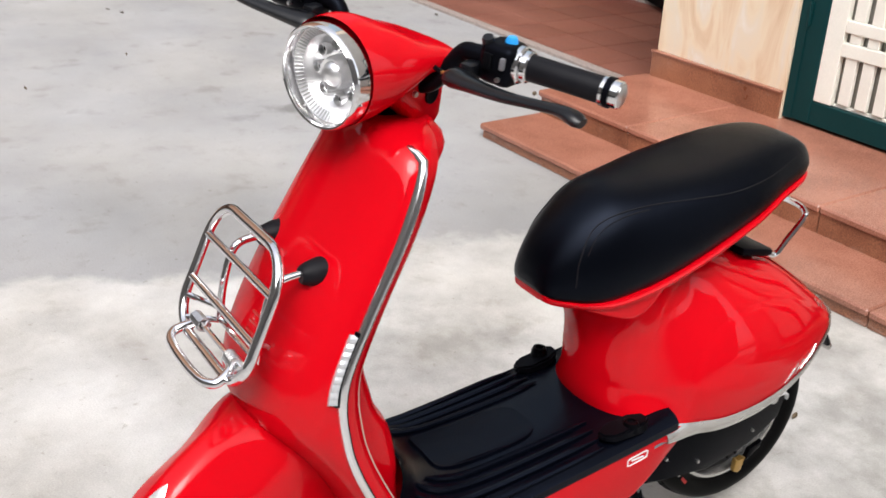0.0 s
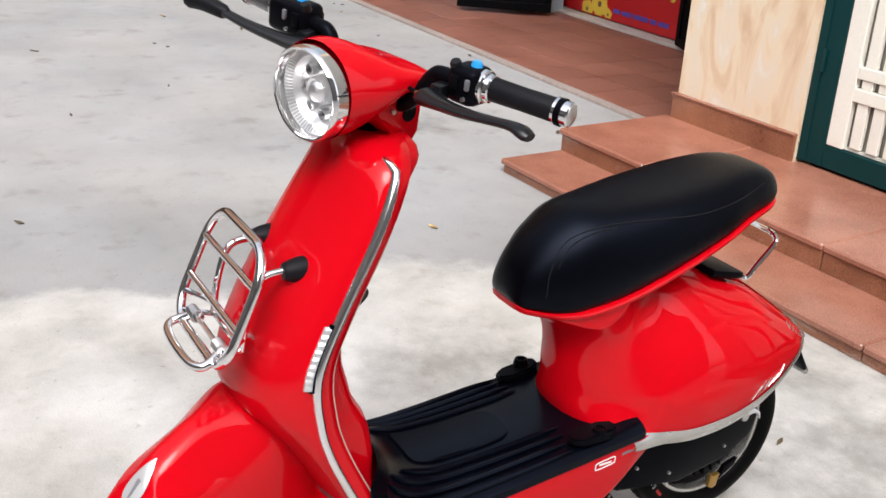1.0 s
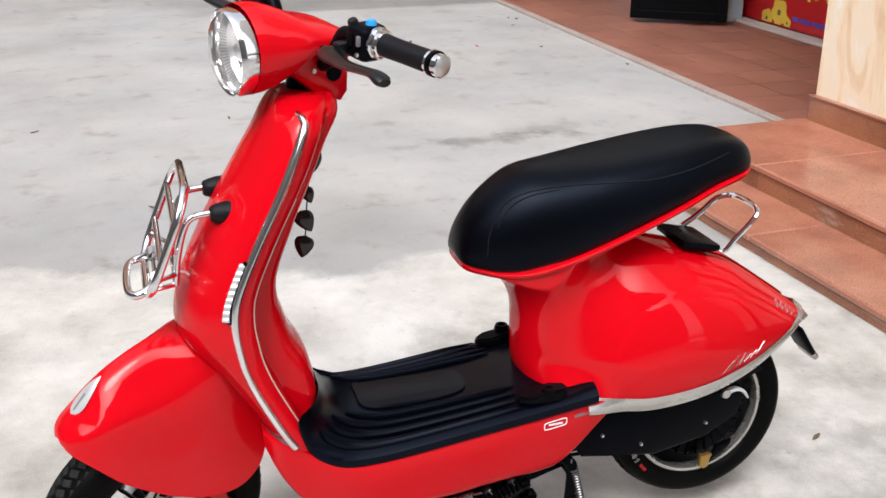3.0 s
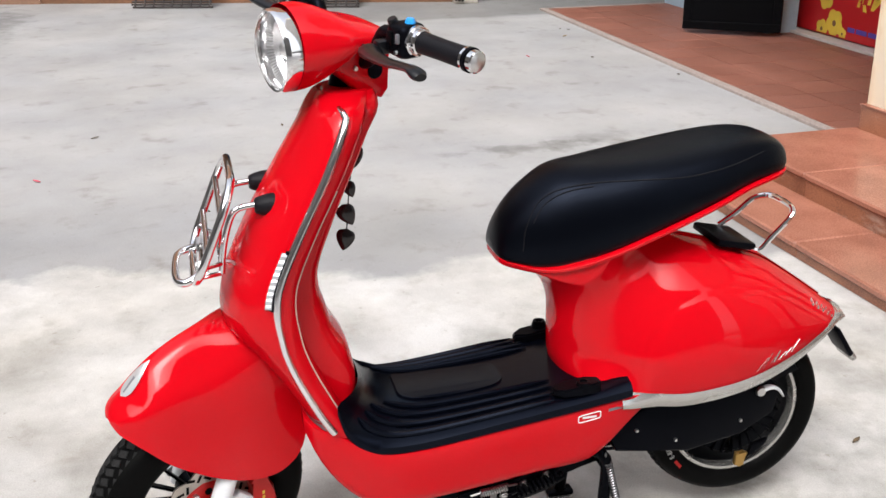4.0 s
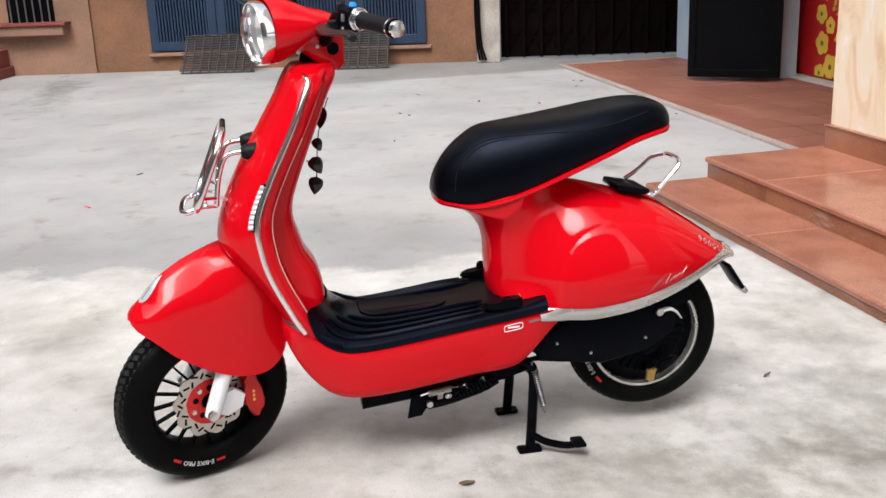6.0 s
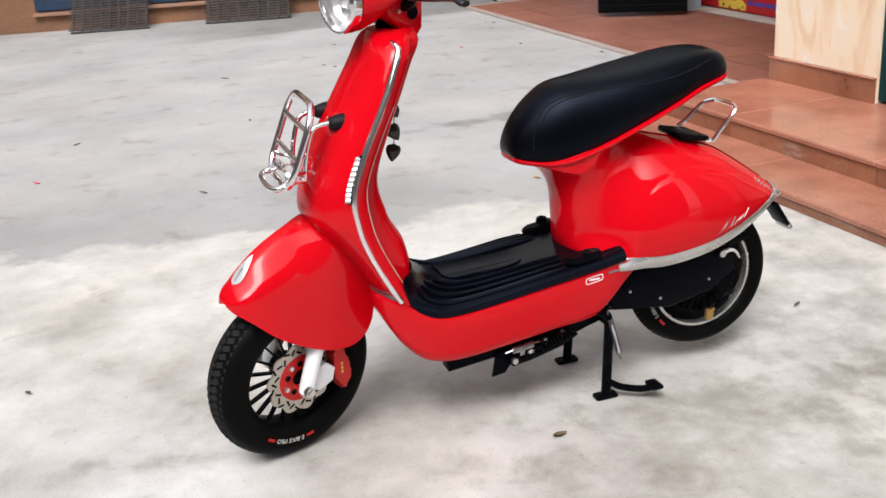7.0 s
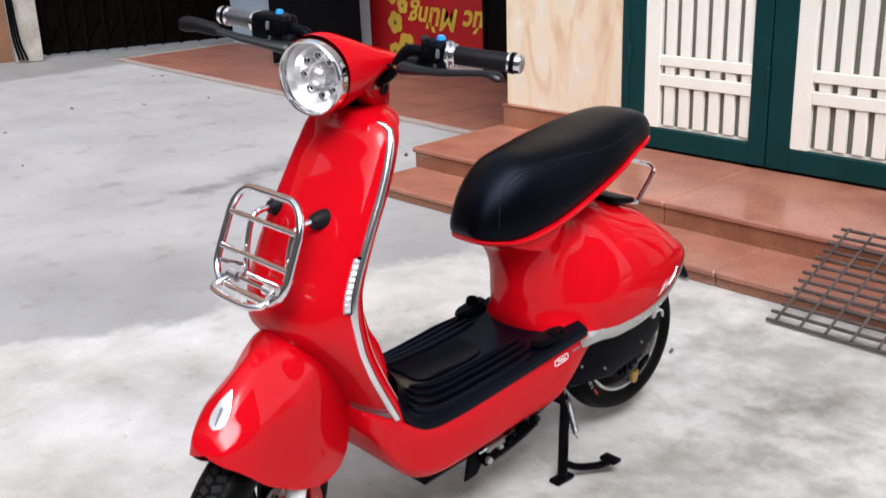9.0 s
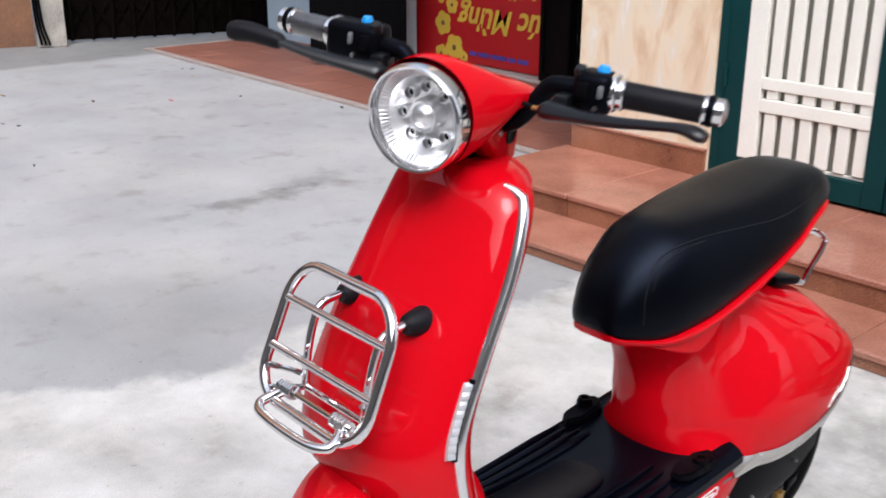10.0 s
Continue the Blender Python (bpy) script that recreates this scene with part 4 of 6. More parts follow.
bm = bmesh.new()
xs = [-0.152 + 0.304 * k / 32 for k in range(33)]
rows = []
for i in range(46):
    row = [board(i, x) for x in xs]
    lo_l, lo_r = row[0] + Vector((0, 0, -0.026)), row[-1] + Vector((0, 0, -0.026))
    rows.append([lo_l + Vector((0.006, 0, 0)), lo_l + Vector((-0.001, 0, 0.006)), row[0] + Vector((-0.001, 0, -0.006)), *row[1:-1], row[-1] + Vector((0.001, 0, -0.006)), lo_r + Vector((0.001, 0, 0.006)), lo_r + Vector((-0.006, 0, 0))])
skin(bm, rows)
footboard = sc("footboard", bm, M_mat, "ribbed black plastic footboard")
for s in (1, -1):
    for k, x in enumerate((0.072, 0.094, 0.116, 0.136)):
        bm = bmesh.new()
        i0, i1 = (9, 36) if k else (12, 36)
        pts = [board(i, s * (x - 0.0004 * max(0, 15 - i) ** 1.6)) + Vector((0, 0, 0.0028)) for i in range(i0, i1)]
        tube(bm, pts, [0.0058 * min(1.0, 0.25 + 0.3 * k2, 0.25 + 0.3 * (len(pts) - 1 - k2)) for k2 in range(len(pts))], 8, flat=0.95)
        part("rib", bm, M_mat, footboard)
    # folding footrest bracket
    bm = bmesh.new()
    outline = [(0.060, 0.030), (0.045, 0.045), (-0.028, 0.042), (-0.050, 0.020), (-0.052, -0.006), (-0.02, -0.026), (0.03, -0.022), (0.058, 0.0)]
    a = [(s * (0.118 + 0.6 * q), 0.728 + 0.85 * p) for p, q in outline]
    lo = [bm.verts.new((x, y, 0.386)) for x, y in a]
    hi = [bm.verts.new((x, y, 0.405 + (y - 0.728) * 0.14)) for x, y in a]
    bm.faces.new(lo), bm.faces.new(hi[::-1])
    for i in range(8):
        bm.faces.new((lo[i], lo[(i + 1) % 8], hi[(i + 1) % 8], hi[i]))
    bmesh.ops.bevel(bm, geom=list(bm.edges), offset=0.004, segments=2, affect="EDGES")
    bracket = part("footrest_bracket", bm, M_black, footboard, "black bolted footrest bracket")
    bm = bmesh.new()
    lathe(bm, [(0.0, 0.010), (0.006, 0.010), (0.008, 0.016), (0.012, 0.016), (0.0145, 0.010), (0.016, 0.0)], Matrix.Translation((s * 0.130, 0.744, 0.395 if s > 0 else 0.404)), 16)
    part("bolt_hole", bm, M_blacksteel, bracket)
# raised battery lid in the middle
bm = bmesh.new()
ring0, ring1, ring2 = [], [], []
for k in range(36):
    a = 2 * math.pi * k / 36
    ca, sa = math.cos(a), math.sin(a)
    for ring, g, dz in ((ring0, 1.0, -0.003), (ring1, 0.985, 0.004), (ring2, 0.93, 0.0045)):
        x = 0.052 * g * math.copysign(abs(ca) ** 0.5, ca)
        t = 0.5 + 0.5 * g * math.copysign(abs(sa) ** 0.35, sa)
        i = 14.5 + t * 15.5
        lo_i = int(i)
        p = board(lo_i, x).lerp(board(lo_i + 1, x), i - lo_i)
        ring.append(p + Vector((0, 0, dz)))
skin(bm, [ring0, ring1, ring2], True)
bm.faces.new([v for v in bm.verts][-36:])
part("battery_lid", bm, M_mat, footboard, "black rounded battery lid")

# -- rear body: z bottom and top, half width along y
REAR_Z = [
    (0.60, 0.400, 0.640), (0.66, 0.385, 0.640), (0.72, 0.372, 0.642), (0.78, 0.362, 0.648), (0.84, 0.352, 0.656), (0.93, 0.346, 0.652), (1.00, 0.353, 0.634), (1.07, 0.364, 0.613),
    (1.14, 0.381, 0.588), (1.20, 0.398, 0.550), (1.27, 0.420, 0.500), (1.325, 0.430, 0.458), (1.355, 0.425, 0.436), (1.366, 0.418, 0.430),
]
REAR_W = [
    (0.60, 0.086), (0.70, 0.089), (0.76, 0.091), (0.79, 0.098), (0.83, 0.116), (0.88, 0.145), (0.93, 0.161), (1.00, 0.169), (1.07, 0.166), (1.14, 0.153), (1.20, 0.132), (1.27, 0.098), (1.325, 0.056), (1.355, 0.030), (1.366, 0.014),
]


NECK_TOP = [(0.600, 0.016), (0.612, 0.042), (0.634, 0.058), (0.670, 0.077), (0.715, 0.094), (0.790, 0.114), (0.840, 0.160), (0.890, 0.250), (1.40, 0.250)]


def rear_front(s):
    """y of the neck's front at a share s of the height."""
    return lerp_table([(0.0, 0.735), (0.15, 0.723), (0.35, 0.719), (0.55, 0.717), (0.68, 0.707), (0.78, 0.690), (0.86, 0.664), (0.92, 0.636), (1.0, 0.605)], s)[0]


def rear_point(y, s):
    zb, zt = lerp_table(REAR_Z, y)
    # the bulge leans back towards its top
    g = min(1.0, max(0.0, (y - 0.92) / 0.18))
    back = 0.085 * max(0.0, (s - 0.30) / 0.70) * (1 - g * g * (3 - 2 * g)) * min(1.0, max(0.0, (y - 0.72) / 0.1))
    w = lerp_table(REAR_W, y - back)[0]
    cowl = min(1.0, max(0.0, (y - 0.765) / 0.14))
    cowl = cowl * cowl * (3 - 2 * cowl)
    # round shoulder on the cowl, an open flare at the neck
    r = max(0.0, (s - 0.26) / 0.74)
    round_ = (max(0.0, 1 - r ** 2.2)) ** 0.56
    tuck = 1 - 0.08 * (1 - min(1.0, s / 0.30)) ** 2
    flare = 1.0 + 0.55 * max(0.0, (0.28 - s) / 0.28) ** 1.6 + 0.42 * max(0.0, (s - 0.62) / 0.38) ** 1.8
    k = w * (cowl * round_ * tuck + (1 - cowl) * flare)
    yf = rear_front(s)
    u = min(1.0, max(0.0, (y - yf) / 0.075))
    k *= math.sqrt(max(0.0, u * (2 - u)))
    if s > 0.55:  # the neck's flare stays under the saddle
        k = min(k, lerp_table(NECK_TOP, y)[0])
    return Vector((k, y, zb + s * (zt - zb)))


PANEL = curve_through([(0, 0.868, 0.340), (0, 0.868, 0.392), (0, 0.872, 0.44), (0, 0.886, 0.488), (0, 0.938, 0.543), (0, 1.03, 0.560), (0, 1.15, 0.530), (0, 1.24, 0.477), (0, 1.31, 0.430)], 90)


def panel_rise(p):
    """How far the side panel stands proud of the cowl at a point, with a soft edge."""
    near = min(PANEL, key=lambda q: (q.y - p.y) ** 2 + (q.z - p.z) ** 2)
    i = PANEL.index(near)
    along = PANEL[min(i + 1, 89)] - PANEL[max(i - 1, 0)]
    side = along.y * (p.z - near.z) - along.z * (p.y - near.y)
    d = math.hypot(p.y - near.y, p.z - near.z) * (-1 if side > 0 else 1)
    u = min(1.0, max(0.0, (d + 0.003) / 0.012))
    groove = max(0.0, 1 - abs(d + 0.005) / 0.006)
    return 0.0011 * u * u * (3 - 2 * u) - 0.0016 * groove * groove * (3 - 2 * groove)


bm = bmesh.new()
rows = []
NS, NY = 64, 150
for a in range(NS + 1):
    s = 1 - (1 - a / NS) ** 1.35
    yf = rear_front(s)
    ring = []
    for b in range(NY + 1):
        t = b / NY
        t = t * 0.55 + 0.45 * t * t * (3 - 2 * t)
        p = rear_point(yf + (1.366 - yf) * t, s)
        ring.append(p + Vector((panel_rise(p) if p.y > 0.84 and p.x > 0.03 else 0.0, 0, 0)))
    rows.append(ring + [Vector((-p.x, p.y, p.z)) for p in reversed(ring[1:-1])])
vs = skin(bm, rows, True)
last = vs[-1]
n = len(last)
for b in range(1, NY):
    try:
        bm.faces.new((last[b], last[b + 1] if b + 1 <= NY else last[b], last[(n - b - 1) % n], last[(n - b) % n]))
    except ValueError:
        pass
rear = sc("rear_body", bm, M_red, "glossy red rounded rear cowl with side panels")


def rear_x(y, z):
    zb, zt = lerp_table(REAR_Z, y)
    p = rear_point(y, min(1.0, max(0.0, (z - zb) / (zt - zb))))
    return p.x + (panel_rise(p) if p.y > 0.84 and p.x > 0.03 else 0.0)


for s in (1, -1):
    # silver strip along the lower edge
    bm = bmesh.new()
    rows = []
    for k in range(44):
        y = 0.818 + (1.358 - 0.818) * k / 43
        zb = lerp_table(REAR_Z, y)[0]
        hgt = min(0.030, 0.020 + (1.358 - y) * 0.6, 0.021 + (y - 0.818) * 0.5)
        base = max(0.004, rear_x(y, zb + 0.004))
        row = []
        for q in range(7):
            z = zb - 0.004 + hgt * q / 6
            bul = 0.004 * math.sin(math.pi * q / 6) + 0.002
            x = max(0.006, rear_x(y, max(zb, z))) + bul
            row.append((s * x, y, z))
        row = [(s * (base - 0.012), y, zb - 0.004)] + row
        rows.append(row)
    skin(bm, rows)
    part("silver_strip", bm, M_silver, rear, "satin silver strip along the cowl edge")
    # pale script mark on the panel and a small mark near the tail, as plain strokes
    for y0, y1, dz in ((1.085, 1.103, 0.026), (1.098, 1.112, 0.030), (1.114, 1.120, 0.016), (1.123, 1.129, 0.024), (1.133, 1.145, 0.015), (1.148, 1.158, 0.015), (1.164, 1.178, 0.022)):
        bm = bmesh.new()
        zz = 0.402 + (y0 - 1.085) * 0.30
        a, b = (y0, zz), (y0 + (y1 - y0) * 0.9 + 0.006, zz + dz)
        tube(bm, [Vector((s * (rear_x(y, z) + 0.0006), y, z)) for y, z in (a, ((a[0] + b[0]) / 2, (a[1] + b[1]) / 2 + 0.001), b)], 0.0014, 5, flat=0.4)
        part("script_stroke", bm, M_silver, rear, "pale script mark stroke")
    for k in range(5):
        bm = bmesh.new()
        y = 1.236 + 0.0135 * k
        z = 0.492 - 0.0090 * k
        rows = [[Vector((s * (rear_x(yy, zz) + 0.001), yy, zz)) for yy in (y, y + 0.009)] for zz in (z - 0.001, z + 0.008)]
        skin(bm, rows)
        part("tail_mark", bm, M_silver, rear)
    # lines pressed into the tail top
    bm = bmesh.new()
    pts = []
    for k in range(20):
        y = 1.06 + 0.24 * k / 19
        zb, zt = lerp_table(REAR_Z, y)
        p = rear_point(y, 0.985)
        pts.append(Vector((s * p.x * 0.9, y, p.z + 0.002)))
    tube(bm, pts, 0.0016, 5)
    part("top_seam", bm, M_seam, rear)

# dark tail bracket
bm = bmesh.new()
block(bm, (-0.034, -0.006, -0.040), (0.034, 0.006, 0.040), 0.005, m=Matrix.Translation((0, 1.366, 0.366)) @ Matrix.Rotation(radians(33), 4, "X"))
flap = sc("tail_bracket", bm, M_black, "black tail bracket below the cowl tip")
bm = bmesh.new()
block(bm, (-0.03, -0.006, -0.012), (0.03, 0.008, 0.010), 0.005, m=Matrix.Translation((0, 1.392, 0.328)) @ Matrix.Rotation(radians(33), 4, "X"))
part("reflector", bm, M_silver, flap, "silver reflector")

# -- seat
SEAT = [  # y, z bottom, z top, half width
    (0.597, 0.650, 0.662, 0.021),
    (0.601, 0.642, 0.679, 0.038),
    (0.612, 0.635, 0.706, 0.053),
    (0.634, 0.630, 0.739, 0.068),
    (0.670, 0.625, 0.772, 0.087),
    (0.715, 0.629, 0.797, 0.103),
    (0.790, 0.650, 0.805, 0.117),
    (0.890, 0.688, 0.814, 0.124),
    (1.000, 0.729, 0.829, 0.117),
    (1.070, 0.753, 0.837, 0.100),
    (1.120, 0.764, 0.835, 0.087),
    (1.150, 0.768, 0.825, 0.072),
    (1.168, 0.771, 0.808, 0.052),
    (1.176, 0.775, 0.789, 0.027),
]
SEAT_HALF = curve_through([(0.78, 0.0, 0), (0.93, 0.045, 0), (1.0, 0.28, 0), (0.975, 0.48, 0), (0.89, 0.70, 0), (0.765, 0.865, 0), (0.57, 0.955, 0), (0.30, 0.99, 0), (0.0, 1.0, 0)], 21)

SEAT_ROUND = curve_through([(0.78, 0.0, 0), (0.94, 0.05, 0), (1.0, 0.27, 0), (0.95, 0.48, 0), (0.83, 0.68, 0), (0.67, 0.82, 0), (0.47, 0.92, 0), (0.24, 0.98, 0), (0.0, 1.0, 0)], 21)


def seat_ring(y, off=0.0):
    zb, zt, w = lerp_table(SEAT, y)
    f = min(1.0, max(0.0, (0.88 - y) / 0.2))
    half = [(0.0, zb)] + [((w + off) * (p.x * (1 - f) + q.x * f), zb + (zt - zb) * (p.y * (1 - f) + q.y * f)) for p, q in zip(SEAT_HALF, SEAT_ROUND)]
    return [(x, y, z) for x, z in half] + [(-x, y, z) for x, z in reversed(half[1:-1])]


bm = bmesh.new()
ys = [0.597 + (1.176 - 0.597) * (0.5 - 0.5 * math.cos(math.pi * k / 46)) for k in range(47)]
skin(bm, [seat_ring(y) for y in ys], True, True)
seat = sc("seat", bm, M_seat, "long black leatherette saddle with stitched seams", sharp=70)


def seat_x(y, z):
    ring = seat_ring(y)[1:22]
    best = min(range(20), key=lambda i: abs((ring[i][2] + ring[i + 1][2]) / 2 - z))
    a, b = ring[best], ring[best + 1]
    f = 0.5 if abs(b[2] - a[2]) < 1e-6 else max(0.0, min(1.0, (z - a[2]) / (b[2] - a[2])))
    return a[0] + (b[0] - a[0]) * f


for s in (1, -1):
    bm = bmesh.new()
    pts = curve_through([(0, 0.640, 0.660), (0, 0.646, 0.700), (0, 0.668, 0.742), (0, 0.705, 0.768), (0, 0.765, 0.780), (0, 0.86, 0.785), (0, 0.94, 0.787), (0, 1.03, 0.800), (0, 1.10, 0.815)], 60)
    tube(bm, [Vector((s * (seat_x(p.y, p.z) + 0.0008), p.y, p.z)) for p in pts], 0.0012, 6)
    part("seam_piping", bm, M_thread, seat, "stitched seam")
    bm = bmesh.new()
    tube(bm, [Vector((s * (seat_x(p.y + 0.007, p.z - 0.004) + 0.0008), p.y + 0.007, p.z - 0.004)) for p in pts[10:30]], 0.0012, 6)
    part("stitch_line", bm, M_thread, seat)
# red seat pan
bm = bmesh.new()
rows = []
for k in range(44):
    y = 0.604 + (1.172 - 0.604) * (0.5 - 0.5 * math.cos(math.pi * k / 43))
    zb, zt, w = lerp_table(SEAT, y)
    w = w * (0.87 + 0.115 * min(1.0, (y - 0.604) / 0.11)) + 0.002
    half = [(w * 0.55, zb - 0.012), (w * 0.92, zb - 0.010), (w - 0.001, zb - 0.006), (w, zb - 0.001), (w - 0.006, zb + 0.003)]
    rows.append([(x, y, z) for x, z in half] + [(-x, y, z) for x, z in reversed(half)])
skin(bm, rows, True, True)
sc("seat_pan", bm, M_red, "red painted rim below the saddle")

# -- rear hoop rail
bm = bmesh.new()
pts = curve_through([(-0.052, 1.095, 0.625), (-0.054, 1.13, 0.645), (-0.055, 1.168, 0.674), (-0.046, 1.192, 0.682), (-0.028, 1.2, 0.684), (0, 1.202, 0.684), (0.028, 1.2, 0.684), (0.046, 1.197, 0.680), (0.055, 1.188, 0.668), (0.054, 1.150, 0.628), (0.052, 1.130, 0.606), (0.048, 1.10, 0.614)], 50)
tube(bm, pts, 0.0055, 8)
sc("grab_rail", bm, M_chrome, "chrome hoop grab rail behind the saddle")
bm = bmesh.new()
block(bm, (-0.056, -0.042, -0.008), (0.056, 0.042, 0.008), 0.006, m=Matrix.Translation((0, 1.080, 0.621)) @ Matrix.Rotation(radians(-12), 4, "X"))
sc("rail_base", bm, M_black, "black plate under the hoop rail")

# -- rod from the stand to the rear frame
bm = bmesh.new()
tube(bm, [(0.070, 0.735, 0.222), (0.074, 0.79, 0.226), (0.078, 0.86, 0.236)], 0.0035, 8)
sc("stand_rod", bm, M_blacksteel, "thin black rod")

# -- swing arm cover, frame beam and stands
bm = bmesh.new()
prism(bm, [(0.815, 0.262), (0.855, 0.300), (0.905, 0.330), (1.15, 0.345), (1.182, 0.322), (1.168, 0.268), (1.10, 0.228), (0.985, 0.205), (0.885, 0.222), (0.83, 0.228)], 0.062, 0.104, 0.006)
cover = sc("swing_arm_cover", bm, M_black, "matt black swing arm cover")
for y, z in ((0.955, 0.238), (1.095, 0.262), (0.87, 0.272)):
    bm = bmesh.new()
    lathe(bm, [(0.0, 0.005), (0.003, 0.005), (0.0035, 0.0)], Matrix.Translation((0.104, y, z)) @ Matrix.Rotation(radians(90), 4, "Y"), 8)
    part("screw", bm, M_alu, cover)
bm = bmesh.new()
prism(bm, [(0.80, 0.255), (0.84, 0.33), (0.9, 0.36), (1.22, 0.37), (1.25, 0.33), (0.95, 0.23), (0.84, 0.22)], -0.09, 0.06, 0.01)
sc("rear_frame", bm, M_blacksteel, "black steel rear frame")
bm = bmesh.new()
prism(bm, [(0.395, 0.15), (0.392, 0.21), (0.78, 0.235), (0.80, 0.20), (0.74, 0.186)], 0.03, 0.085, 0.005)
sc("frame_beam", bm, M_blacksteel, "black square frame beam")
bm = bmesh.new()
prism(bm, [(0.395, 0.15), (0.392, 0.21), (0.78, 0.235), (0.80, 0.20), (0.74, 0.186)], -0.085, -0.03, 0.005)
sc("frame_beam", bm, M_blacksteel, "black square frame beam")
bm = bmesh.new()
prism(bm, [(0.50, 0.118), (0.512, 0.178), (0.575, 0.188), (0.575, 0.145), (0.545, 0.142), (0.535, 0.122)], 0.088, 0.096, 0.002)
side = sc("side_stand_bracket", bm, M_blacksteel, "black side stand bracket")
bm = bmesh.new()
tube(bm, curve_through([(0.104, 0.548, 0.150), (0.106, 0.60, 0.158), (0.106, 0.68, 0.178), (0.104, 0.72, 0.196)], 12), 0.0095, 8)
sc("side_stand", bm, M_blacksteel, "black folded side stand")
bm = bmesh.new()
lathe(bm, [(0.0, 0.01), (0.008, 0.01), (0.0085, 0.0)], Matrix.Translation((0.113, 0.551, 0.160)) @ Matrix.Rotation(radians(90), 4, "Y"), 6)
part("stand_bolt", bm, M_alu, side)


def spring(p, q, r, turns, wire, cores=0.6):
    p, q = Vector(p), Vector(q)
    d = q - p
    ln = d.length
    z = d.normalized()
    x = z.orthogonal().normalized()
    y = z.cross(x)
    pts = []
    n = turns * 8
    a0, a1 = ln * (1 - cores) / 2, ln * (1 + cores) / 2
    pts.append(p)
    for k in range(n + 1):
        a = 2 * math.pi * k / 8
        pts.append(p + z * (a0 + (a1 - a0) * k / n) + r * (math.cos(a) * x + math.sin(a) * y))
    pts.append(q)
    bm = bmesh.new()
    return tube(bm, pts, wire, 5)


bm = bmesh.new()
prism(bm, [(0.585, 0.150), (0.590, 0.182), (0.640, 0.205), (0.690, 0.210), (0.700, 0.192), (0.650, 0.172), (0.610, 0.150)], 0.094, 0.101, 0.002)
link = sc("stand_link", bm, M_blacksteel, "black stamped stand linkage plate")
for y, z in ((0.600, 0.166), (0.640, 0.188), (0.685, 0.201)):
    bm = bmesh.new()
    lathe(bm, [(0.0, 0.009), (0.006, 0.009), (0.0068, 0.006), (0.009, 0.006), (0.0092, 0.0)], Matrix.Translation((0.101, y, z)) @ Matrix.Rotation(radians(90), 4, "Y"), 8)
    part("link_bolt", bm, M_alu, link, "steel bolt")
sc("stand_spring", spring((0.116, 0.612, 0.176), (0.116, 0.712, 0.204), 0.0095, 9, 0.0034, 0.8), M_blacksteel, "black coil spring")
sc("stand_spring", spring((0.108, 0.532, 0.180), (0.108, 0.625, 0.192), 0.0065, 12, 0.0022), M_alu, "steel coil spring")
sc("stand_spring", spring((0.112, 0.805, 0.235), (0.128, 0.832, 0.105), 0.0065, 16, 0.0022, 0.7), M_spring, "steel coil spring")
for s in (1, -1):
    bm = bmesh.new()
    tube(bm, curve_through([(s * 0.075, 0.775, 0.235), (s * 0.105, 0.808, 0.215), (s * 0.108, 0.806, 0.12), (s * 0.112, 0.797, 0.012)], 14), 0.0125, 10)
    leg = sc("centre_stand_leg", bm, M_blacksteel, "black centre stand leg")
    bm = bmesh.new()
    block(bm, (s * 0.112 - 0.016, 0.765, 0.0), (s * 0.112 + 0.016, 0.825, 0.012), 0.005)
    part("stand_foot", bm, M_blacksteel, leg)
    if s == 1:
        bm = bmesh.new()
        tube(bm, curve_through([(0.116, 0.802, 0.045), (0.130, 0.83, 0.030), (0.155, 0.872, 0.026), (0.172, 0.898, 0.034)], 14), 0.0095, 8)
        block(bm, (0.150, 0.885, 0.034), (0.196, 0.915, 0.045), 0.004)
        part("stand_lever", bm, M_blacksteel, leg, "black foot lever")
bm = bmesh.new()
rod(bm, (-0.108, 0.807, 0.205), (0.108, 0.807, 0.205), 0.011, 10)
sc("centre_stand_bar", bm, M_blacksteel)
bm = bmesh.new()
tube(bm, curve_through([(0.09, 0.78, 0.232), (0.095, 0.87, 0.232), (0.092, 0.98, 0.243)], 10), 0.0035, 6)
sc("brake_cable", bm, M_black, "thin black brake cable")


# -- wheels, built round the x axis at the origin and then placed
def tyre_profile(r, w, h):
    prof = []
    for k in range(29):
        a = math.pi * 2 * k / 28
        ca, sa = math.cos(a), math.sin(a)
        prof.append((r - h + h * math.copysign(abs(sa) ** 0.8, sa), w * math.copysign(abs(ca) ** 0.72, ca)))
    return prof


